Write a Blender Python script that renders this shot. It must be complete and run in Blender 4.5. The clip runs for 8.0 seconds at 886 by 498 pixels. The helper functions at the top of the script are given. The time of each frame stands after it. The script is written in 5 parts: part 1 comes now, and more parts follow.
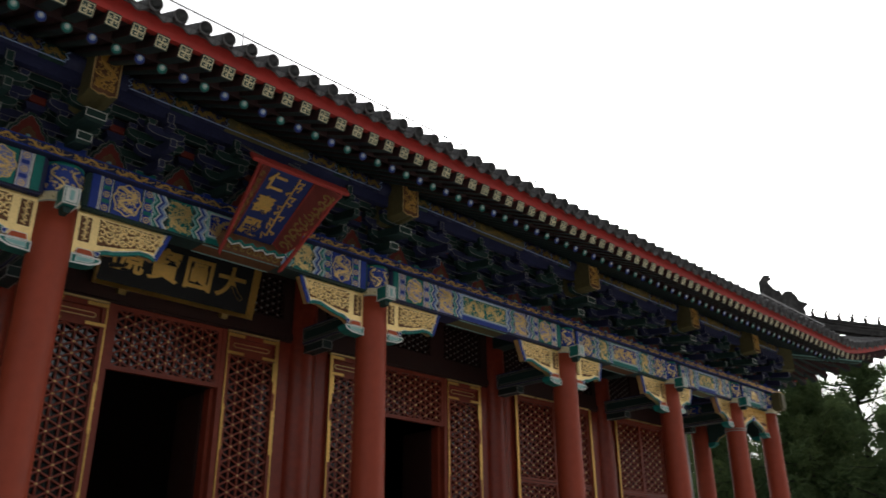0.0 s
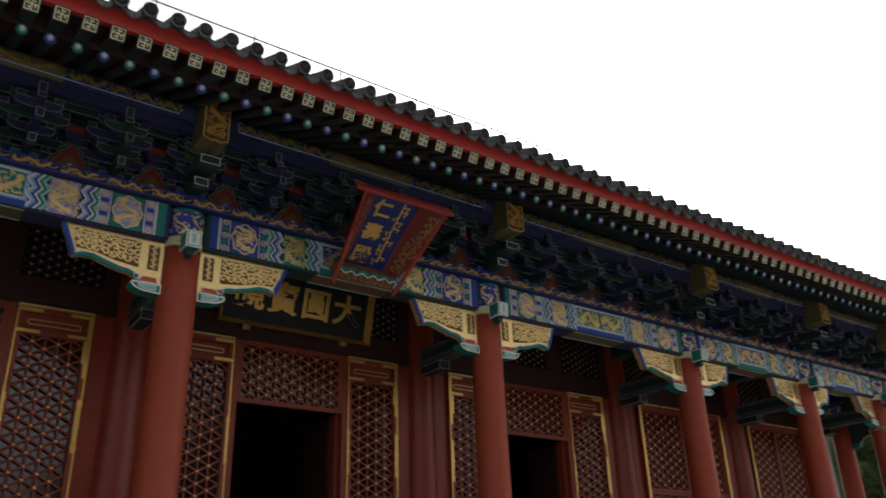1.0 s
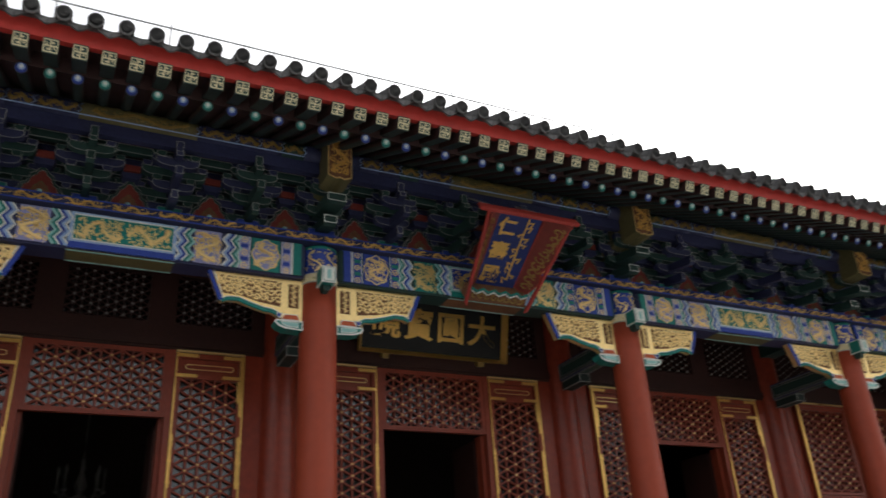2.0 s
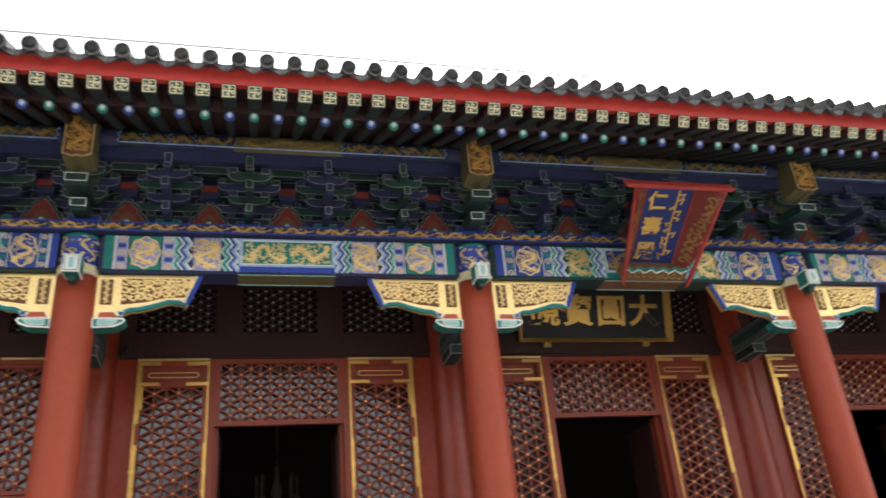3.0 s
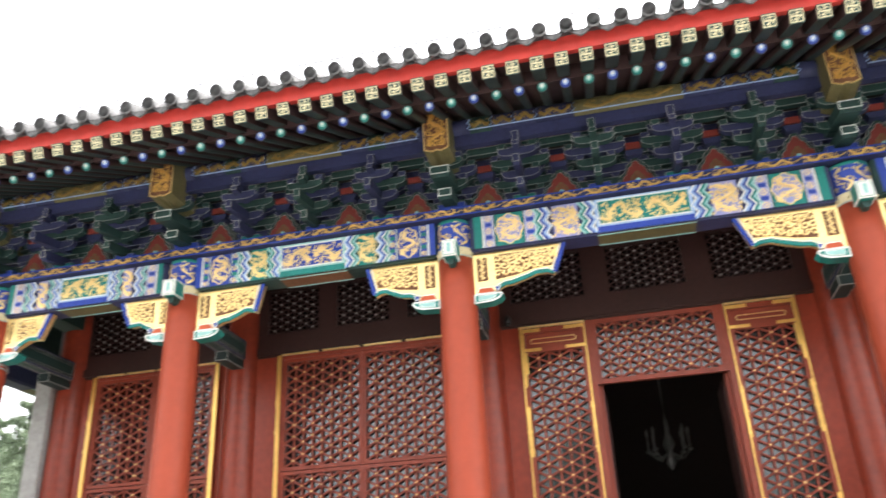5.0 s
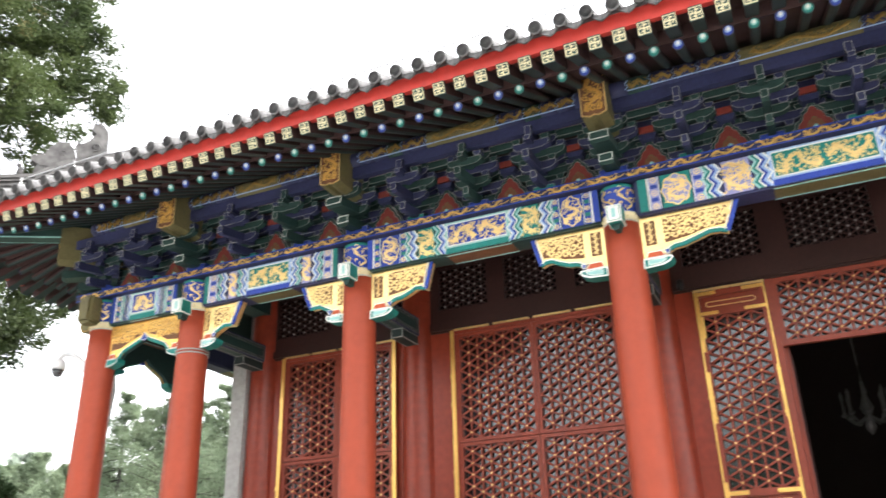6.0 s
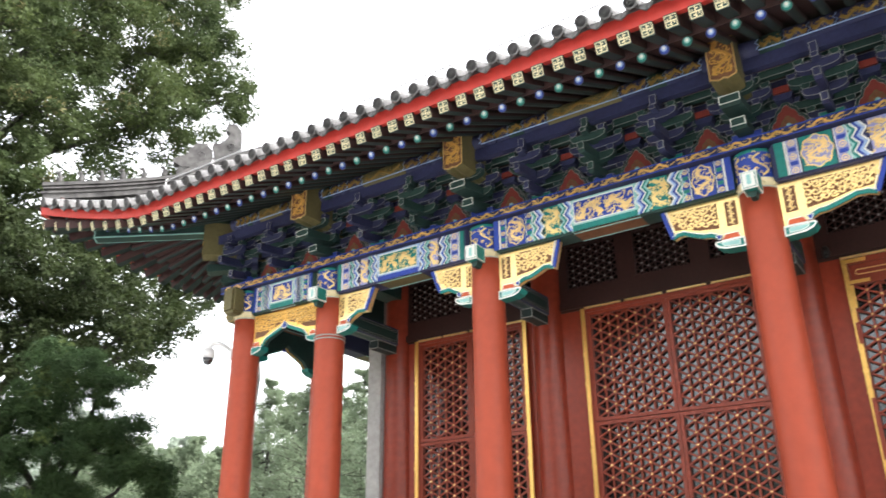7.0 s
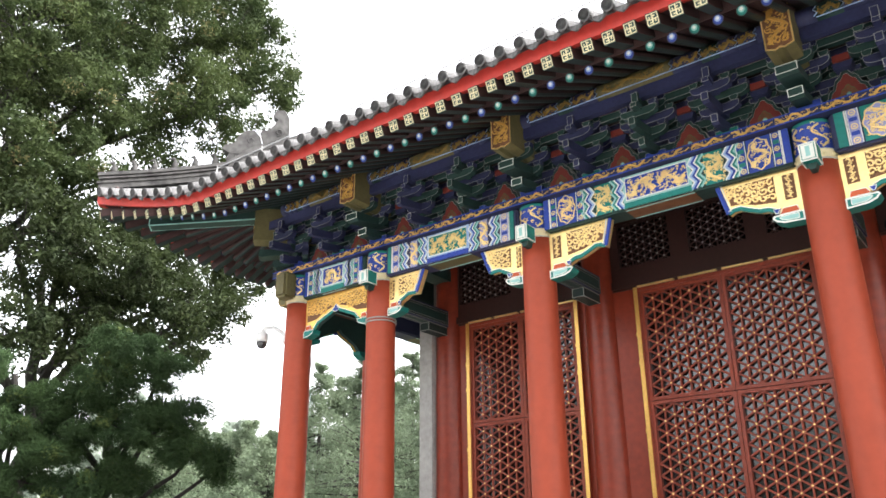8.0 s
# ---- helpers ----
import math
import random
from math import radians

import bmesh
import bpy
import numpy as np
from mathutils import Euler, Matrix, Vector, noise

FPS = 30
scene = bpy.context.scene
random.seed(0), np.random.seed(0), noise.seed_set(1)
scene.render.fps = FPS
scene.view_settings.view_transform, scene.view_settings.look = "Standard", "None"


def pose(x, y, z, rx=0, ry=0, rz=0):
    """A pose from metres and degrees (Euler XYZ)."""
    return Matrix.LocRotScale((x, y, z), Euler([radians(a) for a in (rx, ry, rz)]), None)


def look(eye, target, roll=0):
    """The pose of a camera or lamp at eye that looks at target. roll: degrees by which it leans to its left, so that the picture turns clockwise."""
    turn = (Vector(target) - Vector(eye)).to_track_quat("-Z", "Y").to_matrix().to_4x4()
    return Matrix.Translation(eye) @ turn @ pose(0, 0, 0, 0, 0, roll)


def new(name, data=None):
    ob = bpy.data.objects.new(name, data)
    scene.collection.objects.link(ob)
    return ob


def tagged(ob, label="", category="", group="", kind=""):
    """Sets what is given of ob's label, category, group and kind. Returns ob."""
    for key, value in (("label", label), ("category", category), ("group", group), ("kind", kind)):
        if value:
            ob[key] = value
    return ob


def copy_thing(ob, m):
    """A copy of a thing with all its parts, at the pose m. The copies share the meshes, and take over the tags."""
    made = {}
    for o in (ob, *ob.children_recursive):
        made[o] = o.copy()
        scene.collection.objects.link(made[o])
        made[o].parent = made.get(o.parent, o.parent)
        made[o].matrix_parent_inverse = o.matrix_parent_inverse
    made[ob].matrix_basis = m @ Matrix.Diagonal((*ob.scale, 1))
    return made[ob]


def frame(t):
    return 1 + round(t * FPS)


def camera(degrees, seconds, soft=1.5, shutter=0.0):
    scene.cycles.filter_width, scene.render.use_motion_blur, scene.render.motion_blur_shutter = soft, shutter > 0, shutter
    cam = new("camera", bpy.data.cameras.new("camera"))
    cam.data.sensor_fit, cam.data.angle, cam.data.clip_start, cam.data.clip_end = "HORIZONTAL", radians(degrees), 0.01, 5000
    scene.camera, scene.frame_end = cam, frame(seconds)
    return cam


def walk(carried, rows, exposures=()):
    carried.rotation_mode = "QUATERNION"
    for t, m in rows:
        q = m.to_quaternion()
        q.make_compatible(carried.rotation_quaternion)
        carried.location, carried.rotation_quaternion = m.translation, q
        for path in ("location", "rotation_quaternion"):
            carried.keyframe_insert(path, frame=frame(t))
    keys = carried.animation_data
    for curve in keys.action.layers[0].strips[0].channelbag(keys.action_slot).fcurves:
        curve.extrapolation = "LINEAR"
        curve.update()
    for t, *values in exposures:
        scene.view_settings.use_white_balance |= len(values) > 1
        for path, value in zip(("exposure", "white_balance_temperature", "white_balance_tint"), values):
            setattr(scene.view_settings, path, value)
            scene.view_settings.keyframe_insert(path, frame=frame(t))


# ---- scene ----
cam = camera(57.3, 8.0, soft=1.6, shutter=0.45)
PATH = [
    (0, (-4.765, -8.568, 1.547), (-3.469, -7.254, 2.318), -0.5),
    (0.5, (-4.778, -8.574, 1.535), (-3.584, -7.176, 2.321), -1.0),
    (1, (-4.779, -8.574, 1.519), (-3.696, -7.104, 2.336), -1.9),
    (1.5, (-4.818, -8.581, 1.488), (-3.857, -7.048, 2.34), -3.0),
    (1.7, (-4.816, -8.56, 1.49), (-3.911, -6.999, 2.355), -3.3),
    (2.8, (-4.805, -8.581, 1.504), (-4.271, -6.863, 2.377), -4.8),
    (3, (-4.831, -8.6, 1.501), (-4.365, -6.864, 2.378), -5.3),
    (3.5, (-4.865, -8.607, 1.53), (-4.599, -6.828, 2.406), -5.0),
    (4, (-4.909, -8.609, 1.544), (-4.848, -6.806, 2.406), -4.5),
    (4.5, (-4.895, -8.604, 1.518), (-5.047, -6.803, 2.376), -3.8),
    (5, (-4.951, -8.62, 1.503), (-5.325, -6.842, 2.34), -3.0),
    (5.2, (-4.968, -8.622, 1.505), (-5.426, -6.859, 2.331), -2.6),
    (6.3, (-4.998, -8.647, 1.46), (-5.842, -7.012, 2.243), -1.3),
    (6.5, (-5.017, -8.638, 1.46), (-5.912, -7.026, 2.237), -0.9),
    (7, (-5.008, -8.641, 1.454), (-6.041, -7.106, 2.213), -0.7),
    (7.5, (-5.045, -8.647, 1.434), (-6.156, -7.159, 2.177), -0.7),
    (8, (-5.086, -8.646, 1.428), (-6.218, -7.163, 2.152), -0.5),
]
EXPOSURES = [(0.0, -1.0), (1.5, -0.8), (1.7, -0.65), (2.8, 0.35), (3.0, 0.62), (3.5, 1.0), (4.5, 1.5), (5.0, 1.55), (6.5, 1.45), (8.0, 1.28)]
walk(cam, [(t, look(eye, target, roll)) for t, eye, target, roll in PATH], EXPOSURES)
SKY = 0.45

# ---- world and sun ----
world = bpy.data.worlds.new("overcast_sky")
scene.world = world
world.use_nodes = True
wn, wl = world.node_tree.nodes, world.node_tree.links
sky = wn.new("ShaderNodeTexSky")
sky.sky_type, sky.sun_disc = "NISHITA", False
sky.sun_elevation, sky.sun_rotation = radians(40), radians(68)
sky.air_density, sky.dust_density = 1.0, 6.0
grey = wn.new("ShaderNodeHueSaturation")
grey.inputs["Saturation"].default_value = 0.12
wl.new(sky.outputs[0], grey.inputs["Color"])
wl.new(grey.outputs[0], wn["Background"].inputs["Color"])
wn["Background"].inputs["Strength"].default_value = SKY
sun = new("sun", bpy.data.lights.new("sun", "SUN"))
sun.data.energy, sun.data.angle, sun.data.color = 0.5, radians(40), (1.0, 0.97, 0.92)
sun.matrix_world = look((29, 12, 27), (0, 0, 0))


# ---- materials ----
def mat(name, color, rough=0.6, metal=0.0, vary=0.25, grain=18.0, bump=0.12, second=None, stain=2.2, spec=0.4, island=0.0, coat=0.0):
    """Paint, stone, metal or leaf: a base colour with grain and stains at two scales, and fine relief."""
    m = bpy.data.materials.new(name)
    m.use_nodes = True
    n, l = m.node_tree.nodes, m.node_tree.links
    bsdf = n["Principled BSDF"]
    bsdf.inputs["Metallic"].default_value = metal
    bsdf.inputs["Specular IOR Level"].default_value = spec
    bsdf.inputs["Coat Weight"].default_value = coat
    geo = n.new("ShaderNodeTexCoord")
    fine, wide = n.new("ShaderNodeTexNoise"), n.new("ShaderNodeTexNoise")
    fine.inputs["Scale"].default_value, fine.inputs["Detail"].default_value = grain, 4.0
    wide.inputs["Scale"].default_value, wide.inputs["Detail"].default_value = stain, 5.0
    for node in (fine, wide):
        l.new(geo.outputs["Object"], node.inputs["Vector"])
    low = second or tuple(c * (1 - vary) for c in color)
    mix = n.new("ShaderNodeMix")
    mix.data_type = "RGBA"
    mix.inputs[6].default_value, mix.inputs[7].default_value = (*low, 1), (*color, 1)
    add = n.new("ShaderNodeMath")
    add.operation = "ADD"
    l.new(fine.outputs["Fac"], add.inputs[0])
    l.new(wide.outputs["Fac"], add.inputs[1])
    ramp = n.new("ShaderNodeMapRange")
    ramp.inputs[1].default_value, ramp.inputs[2].default_value = 0.7, 1.3
    l.new(add.outputs[0], ramp.inputs[0])
    l.new(ramp.outputs[0], mix.inputs[0])
    out = mix.outputs[2]
    if island:
        info = n.new("ShaderNodeNewGeometry")
        obj = n.new("ShaderNodeObjectInfo")
        both = n.new("ShaderNodeMath")
        both.operation = "ADD"
        l.new(info.outputs["Random Per Island"], both.inputs[0])
        l.new(obj.outputs["Random"], both.inputs[1])
        rng = n.new("ShaderNodeMapRange")
        rng.inputs[2].default_value = 2.0
        rng.inputs[3].default_value, rng.inputs[4].default_value = 1 - island, 1 + island
        l.new(both.outputs[0], rng.inputs[0])
        hsv = n.new("ShaderNodeHueSaturation")
        l.new(rng.outputs[0], hsv.inputs["Value"])
        l.new(out, hsv.inputs["Color"])
        out = hsv.outputs[0]
    l.new(out, bsdf.inputs["Base Color"])
    r = n.new("ShaderNodeMapRange")
    r.inputs[3].default_value, r.inputs[4].default_value = max(0.03, rough - 0.12), min(1, rough + 0.12)
    l.new(wide.outputs["Fac"], r.inputs[0])
    l.new(r.outputs[0], bsdf.inputs["Roughness"])
    if bump:
        b = n.new("ShaderNodeBump")
        b.inputs["Strength"].default_value, b.inputs["Distance"].default_value = bump, 0.01
        l.new(fine.outputs["Fac"], b.inputs["Height"])
        l.new(b.outputs[0], bsdf.inputs["Normal"])
    return m


def leafy(m, share=0.4):
    """Let a leaf pass part of the light that falls on its far side."""
    n, l = m.node_tree.nodes, m.node_tree.links
    bsdf, out = n["Principled BSDF"], n["Material Output"]
    thin, mix = n.new("ShaderNodeBsdfTranslucent"), n.new("ShaderNodeMixShader")
    l.new(bsdf.inputs["Base Color"].links[0].from_socket, thin.inputs["Color"])
    mix.inputs[0].default_value = share
    l.new(bsdf.outputs[0], mix.inputs[1])
    l.new(thin.outputs[0], mix.inputs[2])
    l.new(mix.outputs[0], out.inputs["Surface"])
    return m


COLUMN_RED = mat("column_red", (0.345, 0.060, 0.029), 0.5, vary=0.2, grain=9, stain=1.1, bump=0.06, spec=0.25)
WALL_RED = mat("wall_red", (0.25, 0.036, 0.017), 0.36, vary=0.3, grain=12, stain=1.5, spec=0.35)
# Lattice red taken darker, so the recess's shade sits in the colour.
SHADED_RED = mat("shaded_red", (0.040, 0.012, 0.009), 0.6, vary=0.35)
LATTICE_RED = mat("lattice_red", (0.25, 0.043, 0.021), 0.45, vary=0.3, grain=25, spec=0.35)
EAVE_RED = mat("eave_red", (0.50, 0.042, 0.032), 0.55, vary=0.25, grain=14)
# Rafter, soffit and tie beam paints, darkened to hold the eave's shade.
SHADE_TEAL = mat("shaded_teal", (0.016, 0.032, 0.030), 0.65, vary=0.35)
SHADE_SOFFIT_RED = mat("shaded_soffit_red", (0.048, 0.020, 0.019), 0.7, vary=0.3)
FLAME_RED = mat("flame_red", (0.19, 0.030, 0.022), 0.6)
PLAQUE_BLUE = mat("plaque_blue", (0.012, 0.028, 0.15), 0.5, vary=0.3)
BLUE = mat("paint_blue", (0.022, 0.055, 0.33), 0.55, vary=0.3)
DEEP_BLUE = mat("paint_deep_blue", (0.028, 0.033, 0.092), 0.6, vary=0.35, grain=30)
LILAC = mat("paint_lilac", (0.30, 0.30, 0.55), 0.6, vary=0.2)
TEAL = mat("paint_teal", (0.010, 0.20, 0.17), 0.55, vary=0.3)
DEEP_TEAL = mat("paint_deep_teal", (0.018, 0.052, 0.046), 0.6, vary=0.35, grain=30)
PALE_TEAL = mat("paint_pale_teal", (0.30, 0.55, 0.52), 0.6, vary=0.18)
PALE_BLUE = mat("paint_pale_blue", (0.32, 0.45, 0.70), 0.6, vary=0.18)
WHITE = mat("paint_white", (0.75, 0.75, 0.70), 0.55, vary=0.12)
LINE = mat("paint_line", (0.36, 0.36, 0.34), 0.6, vary=0.3)
GOLD = mat("gold_leaf", (0.88, 0.53, 0.14), 0.34, metal=0.6, vary=0.28, grain=40, spec=0.5)
FRET_GOLD = mat("fret_gold", (0.72, 0.62, 0.38), 0.55, vary=0.3)
RAIL_RED = mat("rail_red", (0.36, 0.04, 0.03), 0.5)
PALE_GOLD = mat("pale_gold", (0.98, 0.71, 0.30), 0.33, metal=0.65, vary=0.2, grain=40)
OLD_GOLD = mat("old_gold", (0.34, 0.22, 0.06), 0.5, metal=0.3, vary=0.4, grain=30)
OLIVE = mat("olive_paint", (0.14, 0.12, 0.05), 0.6, vary=0.3)
BLACK = mat("black_lacquer", (0.008, 0.008, 0.008), 0.6, vary=0.3)
CARVED = mat("carved_ground", (0.20, 0.09, 0.04), 0.7, vary=0.4)
ORANGE = mat("orange_red", (0.55, 0.10, 0.03), 0.55)
TILE = mat("grey_tile", (0.15, 0.147, 0.147), 0.85, second=(0.06, 0.058, 0.06), grain=22, stain=3.5, bump=0.35, island=0.3, spec=0.15)
RIDGE = mat("ridge_stone", (0.10, 0.096, 0.094), 0.9, second=(0.035, 0.034, 0.034), grain=9, stain=3, bump=0.5, spec=0.15)
STONE = mat("grey_stone", (0.42, 0.41, 0.39), 0.8, vary=0.3, grain=16, bump=0.3)
BRICK = mat("grey_brick", (0.22, 0.22, 0.215), 0.85, vary=0.3, grain=16, bump=0.3, island=0.12)
PAVING = mat("paving", (0.36, 0.35, 0.33), 0.85, vary=0.3, grain=8, bump=0.3)
EARTH = mat("earth", (0.10, 0.11, 0.06), 0.95, vary=0.4, grain=3, stain=0.3)
# Near-black colour stands for the unlit interior's gloom.
ROOM_GLOOM = mat("room_gloom", (0.035, 0.022, 0.018), 0.8, vary=0.3)
METAL = mat("grey_metal", (0.45, 0.45, 0.45), 0.4, metal=0.6, vary=0.15)
PLASTIC = mat("white_plastic", (0.7, 0.7, 0.7), 0.4, vary=0.1)
CRYSTAL = mat("lamp_brass", (0.22, 0.21, 0.20), 0.3, metal=0.4)
BARK = mat("bark", (0.026, 0.022, 0.019), 0.9, vary=0.5, grain=14, bump=0.6)
LEAF = leafy(mat("leaf", (0.048, 0.064, 0.021), 0.75, second=(0.018, 0.030, 0.010), grain=1.4, stain=0.45, bump=0, island=0.5, spec=0.2))
PALE_LEAF = leafy(mat("pale_leaf", (0.15, 0.135, 0.06), 0.7, vary=0.3, grain=3, bump=0, island=0.35, spec=0.2))
PINE = leafy(mat("pine_needles", (0.058, 0.098, 0.034), 0.8, second=(0.020, 0.040, 0.018), grain=1.6, stain=0.7, bump=0, island=0.35, spec=0.2), 0.3)
YOUNG_PINE = leafy(mat("young_needles", (0.12, 0.16, 0.05), 0.8, vary=0.35, grain=2, bump=0, island=0.3, spec=0.2), 0.4)
# Distance haze is mixed into this leaf colour; the air stays clear.
HAZE_TINT = leafy(mat("haze_tinted_leaf", (0.175, 0.215, 0.14), 0.95, second=(0.11, 0.145, 0.095), grain=0.9, stain=0.3, bump=0, island=0.10, spec=0.1), 0.5)
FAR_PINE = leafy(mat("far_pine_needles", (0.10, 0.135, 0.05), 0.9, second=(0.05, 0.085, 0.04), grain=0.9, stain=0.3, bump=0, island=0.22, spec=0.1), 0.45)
# Paler still: more of the distance haze in the leaf colour.
HAZE_TINT_FAR = leafy(mat("haze_paled_leaf", (0.34, 0.39, 0.33), 0.9, vary=0.15, grain=2, bump=0, island=0.1, spec=0.1), 0.5)
GLASS = mat("window_glass", (0.022, 0.022, 0.025), 0.05, vary=0.3, grain=5, bump=0.12, spec=0.9)


# ---- mesh helpers ----
def box(bm, x0, x1, y0, y1, z0, z1, slot=0):
    v = [bm.verts.new((x, y, z)) for x in (x0, x1) for y in (y0, y1) for z in (z0, z1)]
    for q in ((0, 1, 3, 2), (4, 6, 7, 5), (0, 4, 5, 1), (2, 3, 7, 6), (0, 2, 6, 4), (1, 5, 7, 3)):
        bm.faces.new([v[i] for i in q]).material_index = slot


def prism(bm, poly, y0, y1, slot=0, rim=None):
    """A flat outline in x and z, given thickness in y. rim: (width, slot) of a painted border on the front face."""
    if sum(a[0] * b[1] - b[0] * a[1] for a, b in zip(poly, poly[1:] + poly[:1])) < 0:
        poly = poly[::-1]
    front = [bm.verts.new((x, y0, z)) for x, z in poly]
    back = [bm.verts.new((x, y1, z)) for x, z in poly]
    f = bm.faces.new(front)
    f.material_index = slot
    bm.faces.new(back[::-1]).material_index = slot
    n = len(poly)
    for i in range(n):
        bm.faces.new((front[i], back[i], back[(i + 1) % n], front[(i + 1) % n])).material_index = slot
    if rim:
        for g in bm.faces:
            g.normal_update()
        for g in bmesh.ops.inset_region(bm, faces=[f], thickness=rim[0], depth=0)["faces"]:
            g.material_index = rim[1]


def rod(bm, p, q, r0, r1=None, n=12, slot=0):
    p, q = Vector(p), Vector(q)
    r1 = r0 if r1 is None else r1
    turn = (q - p).to_track_quat("Z", "Y").to_matrix()
    rings = []
    for c, r in ((p, r0), (q, r1)):
        rings.append([bm.verts.new(c + turn @ Vector((r * math.cos(a), r * math.sin(a), 0))) for a in (2 * math.pi * i / n for i in range(n))])
    for i in range(n):
        bm.faces.new((rings[0][i], rings[0][(i + 1) % n], rings[1][(i + 1) % n], rings[1][i])).material_index = slot
    bm.faces.new(rings[0][::-1]).material_index = slot
    bm.faces.new(rings[1]).material_index = slot


def lathe(bm, prof, n=24, cx=0.0, cy=0.0, slots=None):
    """Turned shape: prof is a list of (radius, z)."""
    rings = [[bm.verts.new((cx + r * math.cos(2 * math.pi * i / n), cy + r * math.sin(2 * math.pi * i / n), z)) for i in range(n)] for r, z in prof]
    for k in range(len(prof) - 1):
        for i in range(n):
            f = bm.faces.new((rings[k][i], rings[k][(i + 1) % n], rings[k + 1][(i + 1) % n], rings[k + 1][i]))
            f.smooth = True
            f.material_index = slots[k] if slots else 0
    bm.faces.new(rings[0][::-1])
    bm.faces.new(rings[-1])


def ribbon(bm, pts, width, y, depth=0.006, slot=0, taper=False):
    """A raised strip that follows points in x and z on a face at y that looks to -y."""
    n = len(pts)
    rows = []
    for i, (x, z) in enumerate(pts):
        a, b = pts[max(i - 1, 0)], pts[min(i + 1, n - 1)]
        dx, dz = b[0] - a[0], b[1] - a[1]
        d = math.hypot(dx, dz) or 1
        w = width / 2 * (1 - 0.75 * i / (n - 1) if taper else 1)
        ox, oz = -dz / d * w, dx / d * w
        rows.append([bm.verts.new(c) for c in ((x + ox, y, z + oz), (x + ox * 0.7, y - depth, z + oz * 0.7), (x - ox * 0.7, y - depth, z - oz * 0.7), (x - ox, y, z - oz))])
    for a, b in zip(rows, rows[1:]):
        for k in range(3):
            bm.faces.new((a[k], b[k], b[k + 1], a[k + 1])).material_index = slot


def arc(cx, cz, r0, r1, a0, a1, n=9):
    return [(cx + (r0 + (r1 - r0) * i / n) * math.cos(radians(a0 + (a1 - a0) * i / n)), cz + (r0 + (r1 - r0) * i / n) * math.sin(radians(a0 + (a1 - a0) * i / n))) for i in range(n + 1)]


def link(bm, name, mats, parent=None, smooth=False):
    me = bpy.data.meshes.new(name)
    bmesh.ops.recalc_face_normals(bm, faces=bm.faces[:])
    if smooth:
        for f in bm.faces:
            f.smooth = True
    bm.to_mesh(me)
    bm.free()
    for m in mats if isinstance(mats, (list, tuple)) else (mats,):
        me.materials.append(m)
    ob = new(name, me)
    if parent:
        ob.parent = parent
    return ob


def part(name, bm, material, parent, label="", smooth=False):
    return tagged(link(bm, name, material, parent, smooth), label)


def thing(name, label, category, group="", kind="", at=(0, 0, 0)):
    ob = tagged(new(name), label, category, group, kind)
    ob.empty_display_size = 0.1
    ob.location = at
    return ob


def piece(name, me, parent, m):
    ob = new(name, me)
    ob.parent = parent
    ob.matrix_basis = m
    return ob


def block(name, dims, material, parent=None, bevel=0.0, label=""):
    bm = bmesh.new()
    box(bm, *dims)
    if bevel:
        bmesh.ops.bevel(bm, geom=bm.edges[:], offset=bevel, segments=2, affect="EDGES")
    return tagged(link(bm, name, material, parent), label)


# ---- plan (metres; the columns' line is y = 0, the middle of the hall x = 0) ----
COLX = [-14.56, -12.80, -10.08, -6.6, -2.2, 2.2, 6.6, 10.08, 12.80, 14.56]
FLOOR = 1.0
WALL = 1.58
CY = -0.06
DEPTH = 9.2
INNER = COLX[1:-1]
SETS = [5, 5, 5, 4, 3, 2]
BEAM_LO, BEAM_HI = 5.38, 5.82
PLATE = 5.93

# ---- ground, terrace ----
tagged(block("ground", (-400, 400, -300, 500, -0.4, 0.0), EARTH), "bare earth and grass running to the horizon", "ground", kind="structure")
tagged(block("pavement", (-60, 60, -60, -2.7, 0.0, 0.03), PAVING), "grey stone courtyard paving before the hall", "pavement", kind="structure")
tagged(block("terrace", (-17.2, 17.2, -2.7, DEPTH + 2.7, 0.0, FLOOR), STONE), "grey stone terrace that carries the hall", "terrace", kind="structure")
# Unseen dark slab, added to cut bounce light onto the gallery wall.
tagged(block("floor", (-14.2, 14.2, 0.3, 1.7, FLOOR, FLOOR + 0.02), BRICK), "unseen dark grey gallery floor, added to cut bounce on the wall", "floor", kind="structure")
steps = thing("stone_steps", "broad grey stone steps up to the terrace", "steps", kind="structure")
for k in range(5):
    block("step", (-3.0, 3.0, -2.7 - 0.32 * (5 - k), -2.7 - 0.32 * (4 - k), 0.03, FLOOR - 0.17 * (5 - k) + 0.0), STONE, steps, 0.01)

# ---- hall shell ----
room = thing("hall_room", "hall interior behind the doors, coloured near black for its gloom", "room", kind="structure")
block("back_wall", (-12.9, 12.9, 7.6, 7.8, FLOOR, 6.4), ROOM_GLOOM, room)
block("room_floor", (-12.9, 12.9, 1.75, 7.6, FLOOR - 0.02, FLOOR + 0.02), ROOM_GLOOM, room)
tagged(block("ceiling", (-13.4, 13.4, 0.3, 9.0, 6.42, 6.5), ROOM_GLOOM), "boarded ceiling over hall and gallery, coloured near black for shade", "ceiling", kind="structure")
for sx in (-1, 1):
    w = thing("wall_west" if sx < 0 else "wall_east", "grey brick end wall with a pale stone corner", "wall", kind="structure")
    bm = bmesh.new()
    box(bm, sx * 13.02, sx * 13.22, 1.74, 7.6, FLOOR, 6.4)
    part("masonry", bm, BRICK, w)
    bm = bmesh.new()
    box(bm, sx * 13.0, sx * 13.25, 1.40, 1.735, FLOOR, 5.25)
    part("corner_stone", bm, STONE, w, "pale grey stone corner post")


